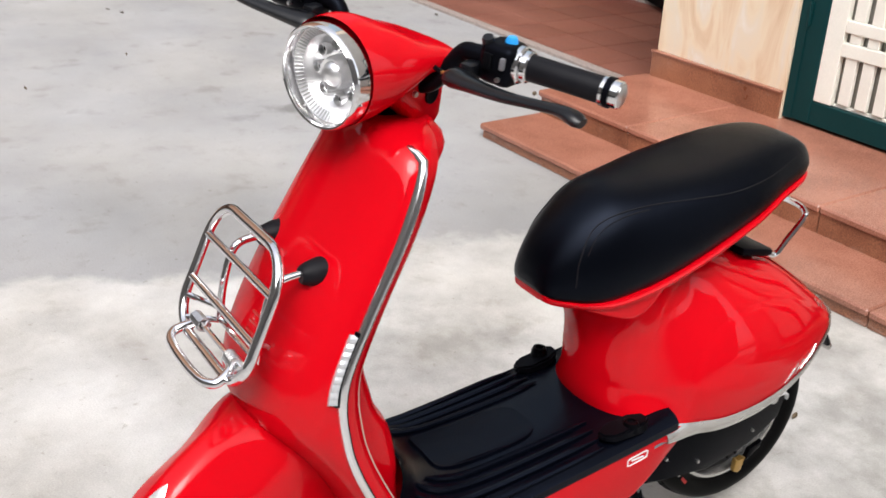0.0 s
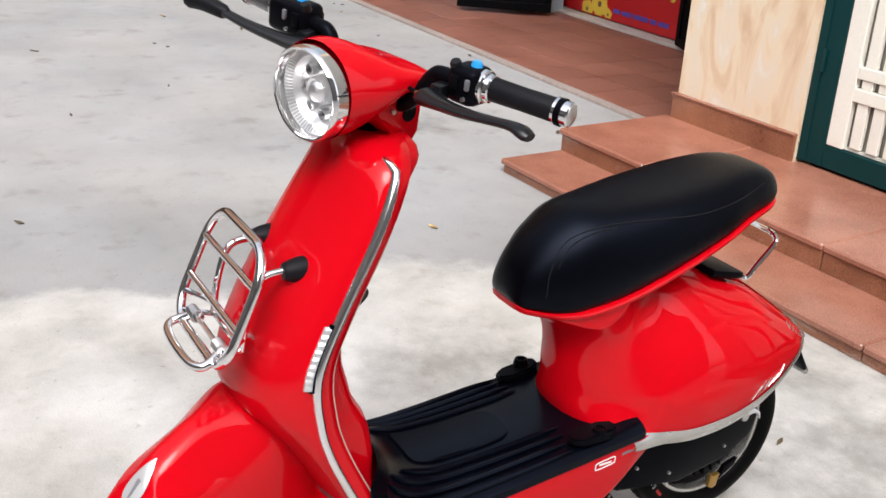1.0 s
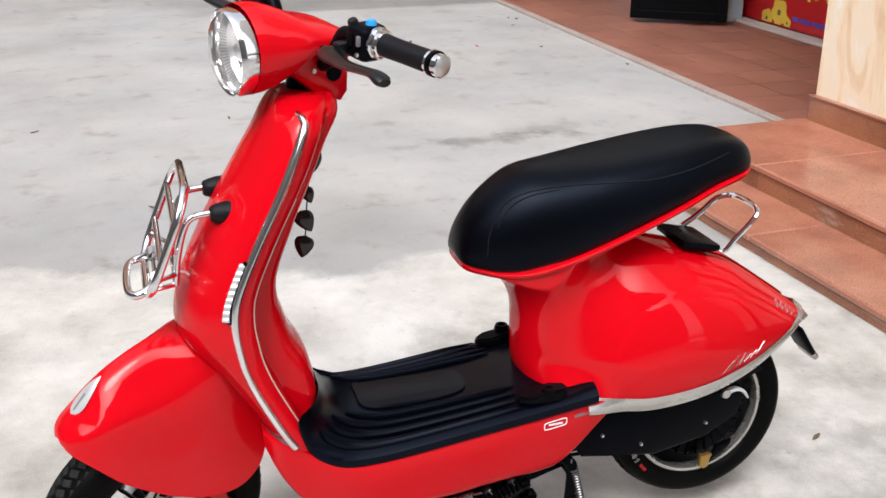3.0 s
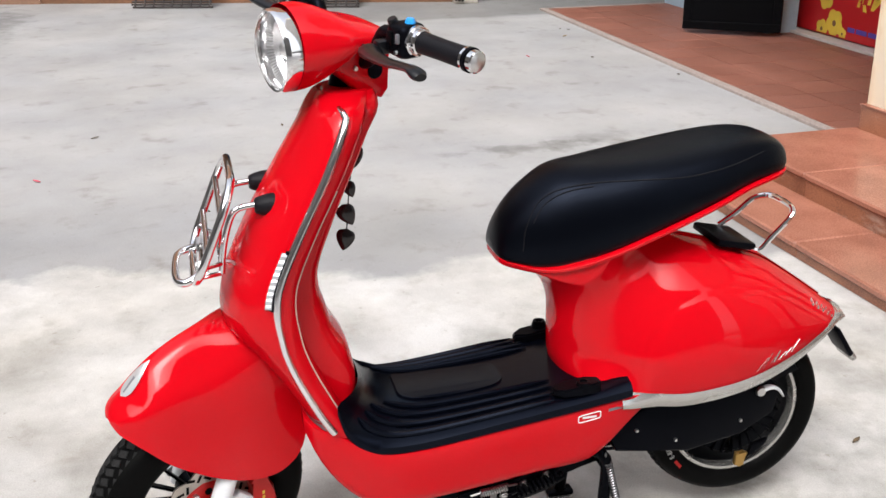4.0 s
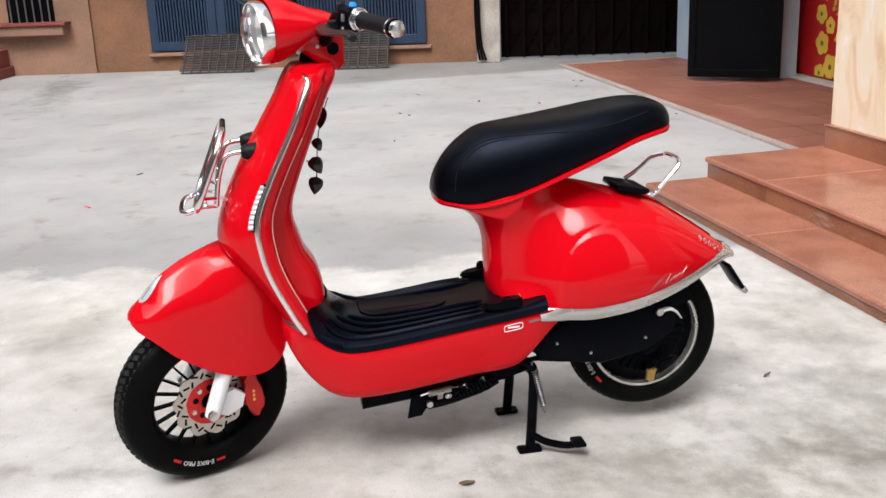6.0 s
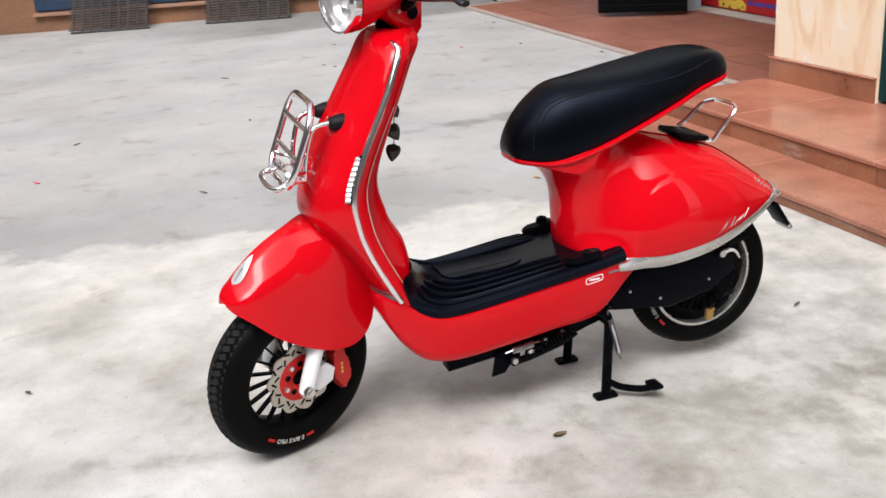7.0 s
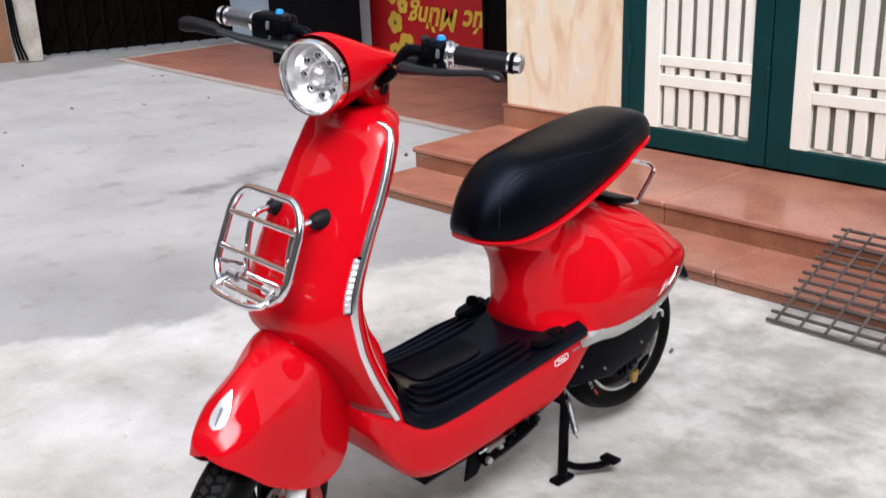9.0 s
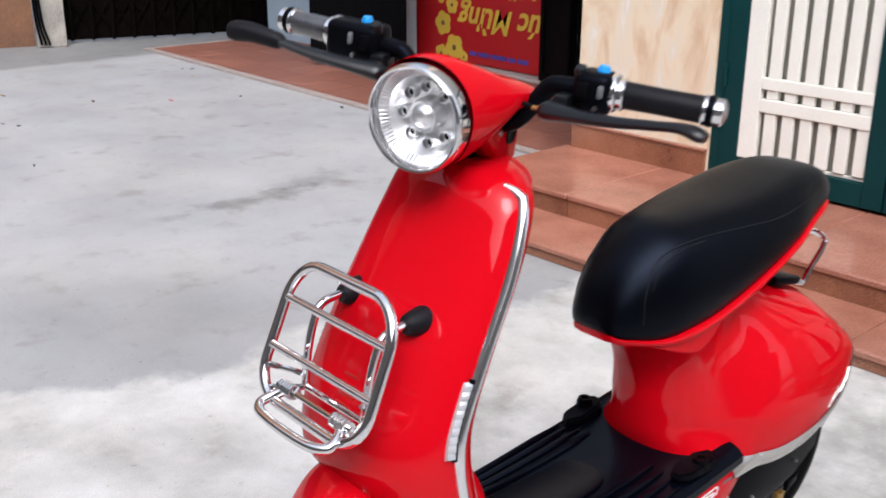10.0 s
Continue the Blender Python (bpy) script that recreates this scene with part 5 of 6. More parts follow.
def wheel(name, label, place, hub, xf=None):
    R = 0.2105 if hub == "front" else 0.207
    wall = 0.041 if hub == "front" else 0.030
    full = (xf @ place) if xf is not None else place
    axis = full @ Matrix.Rotation(radians(90), 4, "Y")
    bm = bmesh.new()
    lathe(bm, tyre_profile(R - 0.004, 0.047, wall), axis, 72)
    tyre = part("tyre", bm, M_rubber, scooter, label)
    # tread blocks in a chevron, joined as one part
    bm = bmesh.new()
    for k in range(66):
        for side in (-1, 1):
            for row, (h, ww) in enumerate(((0.010, 0.017), (0.029, 0.015))):
                a = 2 * math.pi * (k + 0.25 * row + (0.5 if side > 0 else 0)) / 66
                rr = R - 0.003 - (0.0035 if row == 0 else 0.0125)
                tilt = radians(14 if row == 0 else 42) * side
                m = axis @ Matrix.Rotation(a, 4, "Z") @ Matrix.Translation((rr, 0, side * h)) @ Matrix.Rotation(tilt * -1, 4, "Y") @ Matrix.Rotation(side * radians(28), 4, "X")
                block(bm, (-0.004, -0.0062, -ww / 2), (0.0048, 0.0062, ww / 2), 0, m=m)
    t = part("tread", bm, M_dusty if hub == "front" else M_rubber, tyre, "blocky tread", smooth=False)
    t["kind"] = "stuff"
    # sidewall writing
    for words, ang, mt, size in (("E-BIKE PRO", -106 if hub == "front" else -160, M_letter, 0.0155), ("", 0, M_redplain, 0)):
        if not words:
            continue
        bm = text_mesh(words, size, Matrix.Identity(4), 0.0004)
        rad0 = 0.160 if hub == "front" else 0.171
        for v in bm.verts:
            th = -v.co.x / rad0
            rr = rad0 + v.co.y
            a = radians(ang) + th
            q = abs(rr - (R - 0.004 - wall)) / wall
            xx = 0.047 * max(0.05, 1 - q ** 2.4) ** 0.42 + 0.0012
            v.co = Vector((xx, rr * math.cos(a), rr * math.sin(a)))
        part("tyre_lettering", bm, M_letter, tyre, "white sidewall lettering", xf=full, smooth=False)
        for da in (-20, 20):
            bm = bmesh.new()
            rows = []
            for rr in (rad0 - 0.0035, rad0 + 0.0035):
                row = []
                for j in range(6):
                    a = radians(ang + da + (j - 2.5) * 1.5)
                    q = abs(rr - (R - 0.004 - wall)) / wall
                    row.append(full @ Vector((0.047 * max(0.05, 1 - q ** 2.4) ** 0.42 + 0.0012, rr * math.cos(a), rr * math.sin(a))))
                rows.append(row)
            skin(bm, rows)
            part("tyre_stripe", bm, M_redplain, tyre, "red sidewall stripe")
    return full, axis, tyre


# front wheel
FW = Matrix.Translation((0, 0.026, 0.2105))
full, axis, _ = wheel("front", "black front tyre with blocky tread", FW, "front", STEER)
bm = bmesh.new()
lathe(bm, [(0.136, -0.030), (0.140, -0.034), (0.145, -0.034), (0.147, -0.028), (0.142, -0.018), (0.141, 0.018), (0.147, 0.028), (0.145, 0.034), (0.140, 0.034), (0.136, 0.030), (0.135, 0.0), (0.136, -0.030)], axis, 64)
rim = sc("front_rim", bm, M_blacksteel, "black multi-spoke front rim")
for k in range(20):
    bm = bmesh.new()
    block(bm, (0.030, -0.0024, 0.000), (0.138, 0.0024, 0.014), 0.0012, m=axis @ Matrix.Rotation(2 * math.pi * k / 20, 4, "Z"), seg=1)
    part("spoke", bm, M_blacksteel, rim)
bm = bmesh.new()
lathe(bm, [(0.0, -0.04), (0.034, -0.04), (0.036, -0.02), (0.036, 0.026), (0.03, 0.036), (0.0, 0.036)], axis, 28)
part("hub", bm, M_blacksteel, rim)
# wavy brake disc
bm = bmesh.new()
seg = 120
inner, outer = [], []
for z in (0.040, 0.0435):
    outer.append([axis @ Vector(((0.0860 + 0.0044 * math.sin(10 * a)) * math.cos(a), (0.0860 + 0.0044 * math.sin(10 * a)) * math.sin(a), z)) for a in (2 * math.pi * k / seg for k in range(seg))])
    inner.append([axis @ Vector(((0.057 + 0.002 * math.sin(10 * a)) * math.cos(a), (0.057 + 0.002 * math.sin(10 * a)) * math.sin(a), z)) for a in (2 * math.pi * k / seg for k in range(seg))])
skin(bm, [inner[0], outer[0], outer[1], inner[1], inner[0]], True)
disc = sc("brake_disc", bm, M_disc, "wavy steel brake disc")
for k in range(30):
    a = 2 * math.pi * k / 30
    bm = bmesh.new()
    block(bm, (-0.0080, -0.0025, 0.0432), (0.0080, 0.0025, 0.0442), 0, m=axis @ Matrix.Rotation(a, 4, "Z") @ Matrix.Translation((0.073 + 0.006 * (k % 3 - 1), 0, 0)) @ Matrix.Rotation(radians(55 if k % 2 else -40), 4, "Z"))
    part("disc_slot", bm, M_darkmetal, disc)
bm = bmesh.new()
lathe(bm, [(0.020, 0.038), (0.022, 0.0445), (0.054, 0.0445), (0.060, 0.043), (0.060, 0.038), (0.020, 0.038)], axis, 40)
carrier = part("disc_carrier", bm, M_redplain, disc, "red disc carrier")
for k in range(5):
    bm = bmesh.new()
    lathe(bm, [(0.0, 0.052), (0.006, 0.052), (0.0065, 0.043)], axis @ Matrix.Rotation(2 * math.pi * k / 5, 4, "Z") @ Matrix.Translation((0.045, 0, 0)), 6)
    part("disc_bolt", bm, M_alu, disc)
for k in range(5):
    bm = bmesh.new()
    lathe(bm, [(0.0, 0.0452), (0.0075, 0.0452), (0.0078, 0.043)], axis @ Matrix.Rotation(2 * math.pi * (k + 0.5) / 5, 4, "Z") @ Matrix.Translation((0.037, 0, 0)), 12)
    part("carrier_hole", bm, M_darkmetal, disc)
# fork legs
for s in (1, -1):
    bm = bmesh.new()
    tube(bm, [(s * 0.078, 0.014, 0.190), (s * 0.078, 0.022, 0.210), (s * 0.071, 0.062, 0.31), (s * 0.062, 0.104, 0.41)], [0.0165, 0.0190, 0.0185, 0.018], 14)
    leg = sc("fork_leg", bm, M_white, "white painted fork leg", steer=True)
    bm = bmesh.new()
    lathe(bm, [(0.0, 0.016), (0.008, 0.016), (0.0085, 0.010), (0.012, 0.010), (0.0125, 0.0)], STEER @ Matrix.Translation((s * 0.096, 0.010, 0.205)) @ Matrix.Rotation(radians(90 * s), 4, "Y"), 8)
    part("axle_nut", bm, M_alu, leg)
bm = bmesh.new()
prism(bm, [(0.035, 0.235), (0.075, 0.245), (0.100, 0.222), (0.092, 0.192), (0.055, 0.178), (0.03, 0.19)], 0.060, 0.078, 0.003)
sc("caliper_mount", bm, M_white, "white caliper mount", steer=True)
bm = bmesh.new()
prism(bm, [(0.098, 0.250), (0.116, 0.276), (0.132, 0.268), (0.130, 0.240), (0.146, 0.228), (0.141, 0.206), (0.152, 0.194), (0.142, 0.176), (0.134, 0.150), (0.121, 0.152), (0.118, 0.176), (0.096, 0.192), (0.106, 0.218)], 0.032, 0.072, 0.005)
cal = sc("brake_caliper", bm, M_redplain, "red anodised brake caliper", steer=True)
for k in range(3):
    bm = bmesh.new()
    block(bm, (0.0722, 0.120, 0.196 + 0.011 * k), (0.0732, 0.125, 0.203 + 0.011 * k), 0)
    part("caliper_mark", bm, M_yellow, cal, "small yellow caliper mark", xf=STEER, smooth=False)

# rear wheel
RW = Matrix.Translation((0, 1.122, 0.243)) @ Matrix.Scale(0.958, 4)
full, axis, _ = wheel("rear", "black rear tyre with blocky tread", RW, "rear")
bm = bmesh.new()
lathe(bm, [(0.139, -0.030), (0.146, -0.034), (0.151, -0.030), (0.151, 0.030), (0.150, 0.0355), (0.147, 0.037), (0.142, 0.036), (0.139, 0.030), (0.139, -0.030)], axis, 64)
rim = sc("rear_rim", bm, M_silver, "silver rear rim edge")
bm = bmesh.new()
lathe(bm, [(0.0, -0.04), (0.10, -0.04), (0.114, -0.03), (0.1395, -0.024), (0.1395, 0.016), (0.114, 0.022), (0.102, 0.036), (0.06, 0.040), (0.05, 0.05), (0.0, 0.05)], axis, 48)
hubm = part("hub_motor", bm, M_blacksteel, rim, "black hub motor")
for k in range(26):
    bm = bmesh.new()
    block(bm, (0.066, -0.0015, 0.036), (0.104, 0.0015, 0.042), 0, m=axis @ Matrix.Rotation(2 * math.pi * k / 26, 4, "Z"))
    part("motor_fin", bm, M_blacksteel, rim, smooth=False)
bm = bmesh.new()
prism(bm, [(1.117, 0.128), (1.128, 0.122), (1.138, 0.126), (1.135, 0.140), (1.146, 0.153), (1.136, 0.158), (1.128, 0.150), (1.118, 0.158)], 0.054, 0.066, 0.003)
sc("rear_caliper", bm, M_gold, "gold anodised rear caliper")
bm = bmesh.new()
prism(bm, [(1.142, 0.142), (1.182, 0.167), (1.187, 0.182), (1.152, 0.172)], 0.056, 0.066, 0.002)
sc("caliper_link", bm, M_blacksteel)
bm = bmesh.new()
tube(bm, curve_through([(0.108, 1.128, 0.326), (0.110, 1.152, 0.332), (0.108, 1.172, 0.322), (0.098, 1.190, 0.300)], 12), [0.010 - 0.0006 * k for k in range(12)], 8, flat=0.6)
sc("brake_lever_arm", bm, M_white, "pale rear brake arm")
bm = bmesh.new()
lathe(bm, [(0.0, 0.006), (0.009, 0.006), (0.0105, 0.0)], Matrix.Translation((0.114, 1.127, 0.328)) @ Matrix.Rotation(radians(90), 4, "Y"), 12)
sc("arm_bolt", bm, M_alu)

# -- front mudguard (turned with the fork)
FENDER = [  # y, z ridge, z lower edge, half width
    (-0.126, 0.446, 0.438, 0.012),
    (-0.121, 0.456, 0.429, 0.032),
    (-0.108, 0.472, 0.418, 0.048),
    (-0.088, 0.489, 0.400, 0.062),
    (-0.050, 0.527, 0.362, 0.077),
    (0.000, 0.554, 0.326, 0.087),
    (0.040, 0.568, 0.303, 0.094),
    (0.090, 0.577, 0.284, 0.100),
    (0.140, 0.575, 0.280, 0.102),
    (0.176, 0.565, 0.296, 0.101),
    (0.196, 0.545, 0.324, 0.099),
    (0.206, 0.515, 0.360, 0.096),
]


FENDER_HALF = [  # share along the half section: width, height; a broad cap, a soft shoulder, a flatter flank; then the same near the rear end
    (0.0, 0.0, 1.0, 0.0, 1.0), (0.08, 0.12, 0.995, 0.16, 0.998), (0.16, 0.22, 0.975, 0.32, 0.990), (0.24, 0.32, 0.937, 0.48, 0.972),
    (0.32, 0.45, 0.882, 0.62, 0.940), (0.40, 0.58, 0.826, 0.74, 0.895), (0.48, 0.70, 0.770, 0.83, 0.830), (0.56, 0.79, 0.712, 0.885, 0.745),
    (0.64, 0.850, 0.635, 0.915, 0.645), (0.72, 0.885, 0.530, 0.935, 0.530), (0.80, 0.917, 0.400, 0.950, 0.400), (0.88, 0.950, 0.240, 0.967, 0.240),
    (0.94, 0.976, 0.120, 0.982, 0.120), (1.0, 1.0, 0.0, 1.0, 0.0),
]


def fender_ring(y, off=0.0):
    zr, zl, w = lerp_table(FENDER, y)
    w -= off
    f = min(1.0, max(0.0, (y - 0.02) / 0.12))
    f = f * f * (3 - 2 * f)
    out = []
    for k in range(33):
        q = -1 + k / 16
        ax, az, bx, bz = lerp_table(FENDER_HALF, abs(q))
        out.append((math.copysign(w * (ax * (1 - f) + bx * f), q), y, zl + (zr - off - zl) * (az * (1 - f) + bz * f)))
    return out


bm = bmesh.new()
ys = [-0.126 + (0.206 + 0.126) * (1 - math.cos(math.pi * k / 44)) / 2 for k in range(45)]
outer = [fender_ring(y) for y in ys]
inner = [fender_ring(y, 0.004) for y in ys]
a = skin(bm, outer)
b = skin(bm, inner)
for i in range(44):
    for e in (0, -1):
        bm.faces.new((a[i][e], a[i + 1][e], b[i + 1][e], b[i][e]))
for i in range(32):
    for e in (0, -1):
        bm.faces.new((a[e][i], a[e][i + 1], b[e][i + 1], b[e][i]))
fender = sc("front_mudguard", bm, M_red, "glossy red front mudguard with oval badge", steer=True, sharp=60)
# teardrop badge on the ridge
bm = bmesh.new()
rows = []
for k in range(13):
    t = k / 12
    y = -0.100 + 0.057 * t
    wid = 0.0165 * math.sin(math.pi * min(1.0, t ** 0.62)) ** 0.9 + 0.0008
    zr = lerp_table(FENDER, y)[0]
    row = []
    for j in range(7):
        q = -1 + 2 * j / 6
        row.append((wid * q, y, zr + 0.0015 + 0.004 * (1 - q * q) * math.sin(math.pi * t) - 0.010 * (wid * q / 0.05) ** 2))
    rows.append(row)
skin(bm, rows)
part("mudguard_badge", bm, M_badge, fender, "chrome teardrop badge", xf=STEER)
bm = bmesh.new()
rows = []
for k in range(7):
    t = k / 6
    y = -0.095 + 0.022 * t
    zr = lerp_table(FENDER, y)[0]
    rows.append([(0.0060 * q * (0.5 + 0.5 * t), y, zr + 0.0042 + 0.003 * math.sin(math.pi * (0.07 + 0.3 * t)) - 0.004 * q * q) for q in (-1, -0.5, 0, 0.5, 1)])
skin(bm, rows)
part("badge_inlay", bm, M_greytape, fender, "grey inlay", xf=STEER)

# -- steering column, head and lamp (turned with the fork)
bm = bmesh.new()
tube(bm, [(0, 0.338, 0.93), (0, 0.358, 1.02)], 0.028, 20)
sc("steering_neck", bm, M_black, "black steering neck", steer=True)
bm = bmesh.new()
HEAD = [  # y, z centre, half height, half width, squareness
    (0.222, 1.037, 0.0705, 0.0705, 2.0),
    (0.240, 1.040, 0.0725, 0.0725, 2.0),
    (0.262, 1.0425, 0.0705, 0.0755, 2.0),
    (0.285, 1.046, 0.0610, 0.078, 2.05),
    (0.310, 1.053, 0.0440, 0.081, 2.2),
    (0.335, 1.058, 0.0280, 0.084, 2.3),
    (0.370, 1.053, 0.0230, 0.085, 2.6),
    (0.394, 1.049, 0.0185, 0.080, 2.8),
    (0.402, 1.048, 0.0130, 0.072, 2.8),
]
rows = []
for k in range(30):
    y = 0.236 + (0.392 - 0.236) * k / 29
    zc, hh, hw, q = lerp_table(HEAD, y)
    dx = -0.010 * max(0.0, 1 - (y - 0.24) / 0.07)
    rows.append([(dx + hw * math.copysign(abs(math.cos(a)) ** (2 / q), math.cos(a)), y, zc + hh * math.copysign(abs(math.sin(a)) ** (2 / q), math.sin(a))) for a in (2 * math.pi * j / 40 for j in range(40))])
shell = skin(bm, rows, True)
bm.faces.new(shell[-1])
head = sc("head_cowl", bm, M_red, "glossy red headlamp cowl", steer=True, sharp=60)
bm = bmesh.new()
prism(bm, [(0.300, 1.034), (0.306, 1.002), (0.342, 0.964), (0.390, 0.946), (0.403, 0.962), (0.405, 1.036)], -0.054, 0.054, 0.009)
lower = sc("head_cowl_lower", bm, M_red, "red lower handlebar cover", steer=True)
for y, z in ((0.334, 1.008),):
    for s in (1, -1):
        bm = bmesh.new()
        lathe(bm, [(0.0, 0.004), (0.004, 0.004), (0.0045, 0.0)], STEER @ Matrix.Translation((s * 0.054, y, z)) @ Matrix.Rotation(radians(90 * s), 4, "Y"), 10)
        part("cowl_screw", bm, M_alu, lower)
        bm = bmesh.new()
        lathe(bm, [(0.0, 0.0012), (0.010, 0.0012), (0.0125, 0.0022), (0.0140, 0.0022), (0.0145, 0.0)], STEER @ Matrix.Translation((s * 0.054, 0.373, 0.999)) @ Matrix.Rotation(radians(90 * s), 4, "Y"), 20)
        part("cable_hole", bm, M_black, lower, "black rubber plugged hole")
# dash strip on the top rear
bm = bmesh.new()
for q in range(3):
    tube(bm, [(-0.05, 0.352 + 0.016 * q, 1.076 - 0.0095 * q), (0, 0.353 + 0.016 * q, 1.079 - 0.0095 * q), (0.05, 0.352 + 0.016 * q, 1.076 - 0.0095 * q)], 0.002, 5)
part("dash_line", bm, M_silver, head, "fine pressed dash lines", xf=STEER)
LAMP = Matrix.Translation((-0.010, 0.240, 1.037)) @ Matrix.Rotation(radians(-4.5), 4, "Z") @ Matrix.Rotation(radians(91.5), 4, "X") @ Matrix.Diagonal((0.95, 0.95, 1.0, 1.0))
bm = bmesh.new()
lathe(bm, [(0.0700, -0.024), (0.0722, -0.018), (0.0732, 0.004), (0.0735, 0.018), (0.0725, 0.024), (0.0700, 0.027), (0.0675, 0.026), (0.0660, 0.020), (0.0655, 0.004)], STEER @ LAMP, 56)
lamp = sc("headlamp", bm, M_chrome, "round chrome headlamp with clear domed lens")
bm = bmesh.new()
lathe(bm, [(0.0655, 0.010), (0.058, 0.004), (0.0525, 0.000), (0.050, -0.008), (0.040, -0.016), (0.028, -0.022), (0.0, -0.022)], STEER @ LAMP, 48)
part("reflector", bm, M_mirror, lamp, "polished lamp reflector")
for k in range(7):
    a = 2 * math.pi * k / 8 + 0.9
    m = STEER @ LAMP @ Matrix.Translation((0.038 * math.cos(a), 0.038 * math.sin(a), -0.015))
    bm = bmesh.new()
    lathe(bm, [(0.0095, -0.002), (0.0092, 0.008), (0.0075, 0.009), (0.0065, 0.001), (0.0, 0.0)], m, 16)
    cup = part("led_cup", bm, M_mirror, lamp, "small bright lamp cup")
    bm = bmesh.new()
    lathe(bm, [(0.0, 0.0022), (0.0045, 0.0022), (0.005, 0.0)], m, 10)
    part("led_eye", bm, M_darkmetal, lamp)
bm = bmesh.new()
lathe(bm, [(0.024, -0.022), (0.0235, -0.004), (0.021, 0.004), (0.017, 0.002), (0.012, 0.008), (0.0, 0.011)], STEER @ LAMP, 28)
part("lamp_centre", bm, M_mirror, lamp, "domed lamp projector")
# fine ribs round the reflector, joined as one part
bm = bmesh.new()
for k in range(72):
    a = 2 * math.pi * k / 72
    ca, sa = math.cos(a), math.sin(a)
    rod(bm, STEER @ LAMP @ Vector((0.0545 * ca, 0.0545 * sa, 0.0025)), STEER @ LAMP @ Vector((0.0645 * ca, 0.0645 * sa, 0.0095)), 0.0011, 5)
part("reflector_ribs", bm, M_alu, lamp, "fine ribbed ring")
bm = bmesh.new()
lathe(bm, [(0.0, 0.0430), (0.032, 0.0400), (0.050, 0.0340), (0.060, 0.0275), (0.0655, 0.0205), (0.0665, 0.0215), (0.061, 0.0290), (0.050, 0.0362), (0.032, 0.0422), (0.0, 0.0452)], STEER @ LAMP, 48)
lens = part("lens", bm, M_lens, lamp, "clear domed lens")
lens.visible_shadow = False

# -- handlebar
for s in (1, -1):
    bm = bmesh.new()
    tube(bm, curve_through([(s * 0.02, 0.352, 1.012), (s * 0.06, 0.353, 1.020), (s * 0.088, 0.354, 1.050), (s * 0.108, 0.356, 1.078), (s * 0.13, 0.356, 1.083), (s * 0.2, 0.366, 1.085), (s * 0.31, 0.378, 1.085)], 26), 0.0125, 12)
    bar = sc("handlebar", bm, M_black, "black bent handlebar tube", steer=True)
    d = Vector((s * 0.994, 0.108, 0)).normalized()
    reach = 0.0 if s > 0 else 0.034  # the far grip is shorter, behind a longer switch box
    GA = Matrix.Translation((s * (0.191 + reach), 0.3645 + 0.1 * reach, 1.085)) @ d.to_track_quat("Z", "Y").to_matrix().to_4x4()
    bm = bmesh.new()
    lathe(bm, [(0.0, 0.012), (0.0165, 0.012), (0.0175, 0.016), (0.0168, 0.060), (0.0172, 0.108 - reach), (0.0165, 0.112 - reach), (0.0, 0.112 - reach)], STEER @ GA, 24)
    grip = sc("grip", bm, M_grip if s > 0 else M_wrapped, "black rubber grip with chrome collars" if s > 0 else "dark grip still wrapped in clear film")
    for h0, h1, r in ((-0.006, 0.004, 0.0245), (0.004, 0.014, 0.0205), (0.110 - reach, 0.118 - reach, 0.019), (0.123 - reach, 0.136 - reach, 0.0175)):
        bm = bmesh.new()
        lathe(bm, [(0.0, h0), (r - 0.002, h0), (r, h0 + 0.002), (r, h1 - 0.002), (r - 0.002, h1), (0.0, h1)], STEER @ GA, 24)
        part("grip_collar", bm, M_chrome, grip, "chrome grip collar")
    bm = bmesh.new()
    lathe(bm, [(0.0, 0.117 - reach), (0.0195, 0.117 - reach), (0.0195, 0.124 - reach), (0.0, 0.124 - reach)], STEER @ GA, 20)
    part("grip_ring", bm, M_black, grip)
    bm = bmesh.new()
    lathe(bm, [(r_, h_ - reach) for r_, h_ in ((0.0, 0.1405), (0.006, 0.1400), (0.011, 0.1385), (0.0155, 0.1362), (0.0158, 0.1350))], STEER @ GA, 20)
    part("end_cap", bm, M_alu, grip, "dull steel end cap")
    # switch box
    bm = bmesh.new()
    block(bm, (s * 0.143, 0.334, 1.056), (s * (0.193 + reach), 0.384, 1.110), 0.012, seg=3)
    box = sc("switch_box", bm, M_black, "black switch box with blue button", steer=True)
    bm = bmesh.new()
    lathe(bm, [(0.0, 0.010), (0.006, 0.009), (0.0085, 0.004), (0.0085, -0.002)], STEER @ Matrix.Translation((s * 0.174, 0.361, 1.1085)), 14)
    part("horn_button", bm, M_blue, box, "bright blue button")
    bm = bmesh.new()
    block(bm, (s * 0.152, 0.383, 1.074), (s * 0.164, 0.390, 1.094), 0.003)
    part("rocker_switch", bm, M_blacksteel, box, xf=STEER)
    bm = bmesh.new()
    lathe(bm, [(0.0085, -0.004), (0.0085, 0.006), (0.007, 0.009), (0.0, 0.0095)], STEER @ Matrix.Translation((s * 0.150, 0.346, 1.106)) @ Matrix.Rotation(radians(25), 4, "X"), 14)
    part("turn_switch", bm, M_lever, box, "glossy black round switch")
    bm = bmesh.new()
    block(bm, (s * 0.179, 0.329, 1.082), (s * 0.186, 0.335, 1.098), 0.002)
    part("switch_mark", bm, M_greytape, box, xf=STEER)
    bm = bmesh.new()
    lathe(bm, [(0.0, 0.004), (0.003, 0.004), (0.0035, 0.0)], STEER @ Matrix.Translation((s * 0.178, 0.334, 1.068)) @ Matrix.Rotation(radians(90), 4, "X"), 10)
    part("switch_knob", bm, M_alu, box)
    bm = bmesh.new()
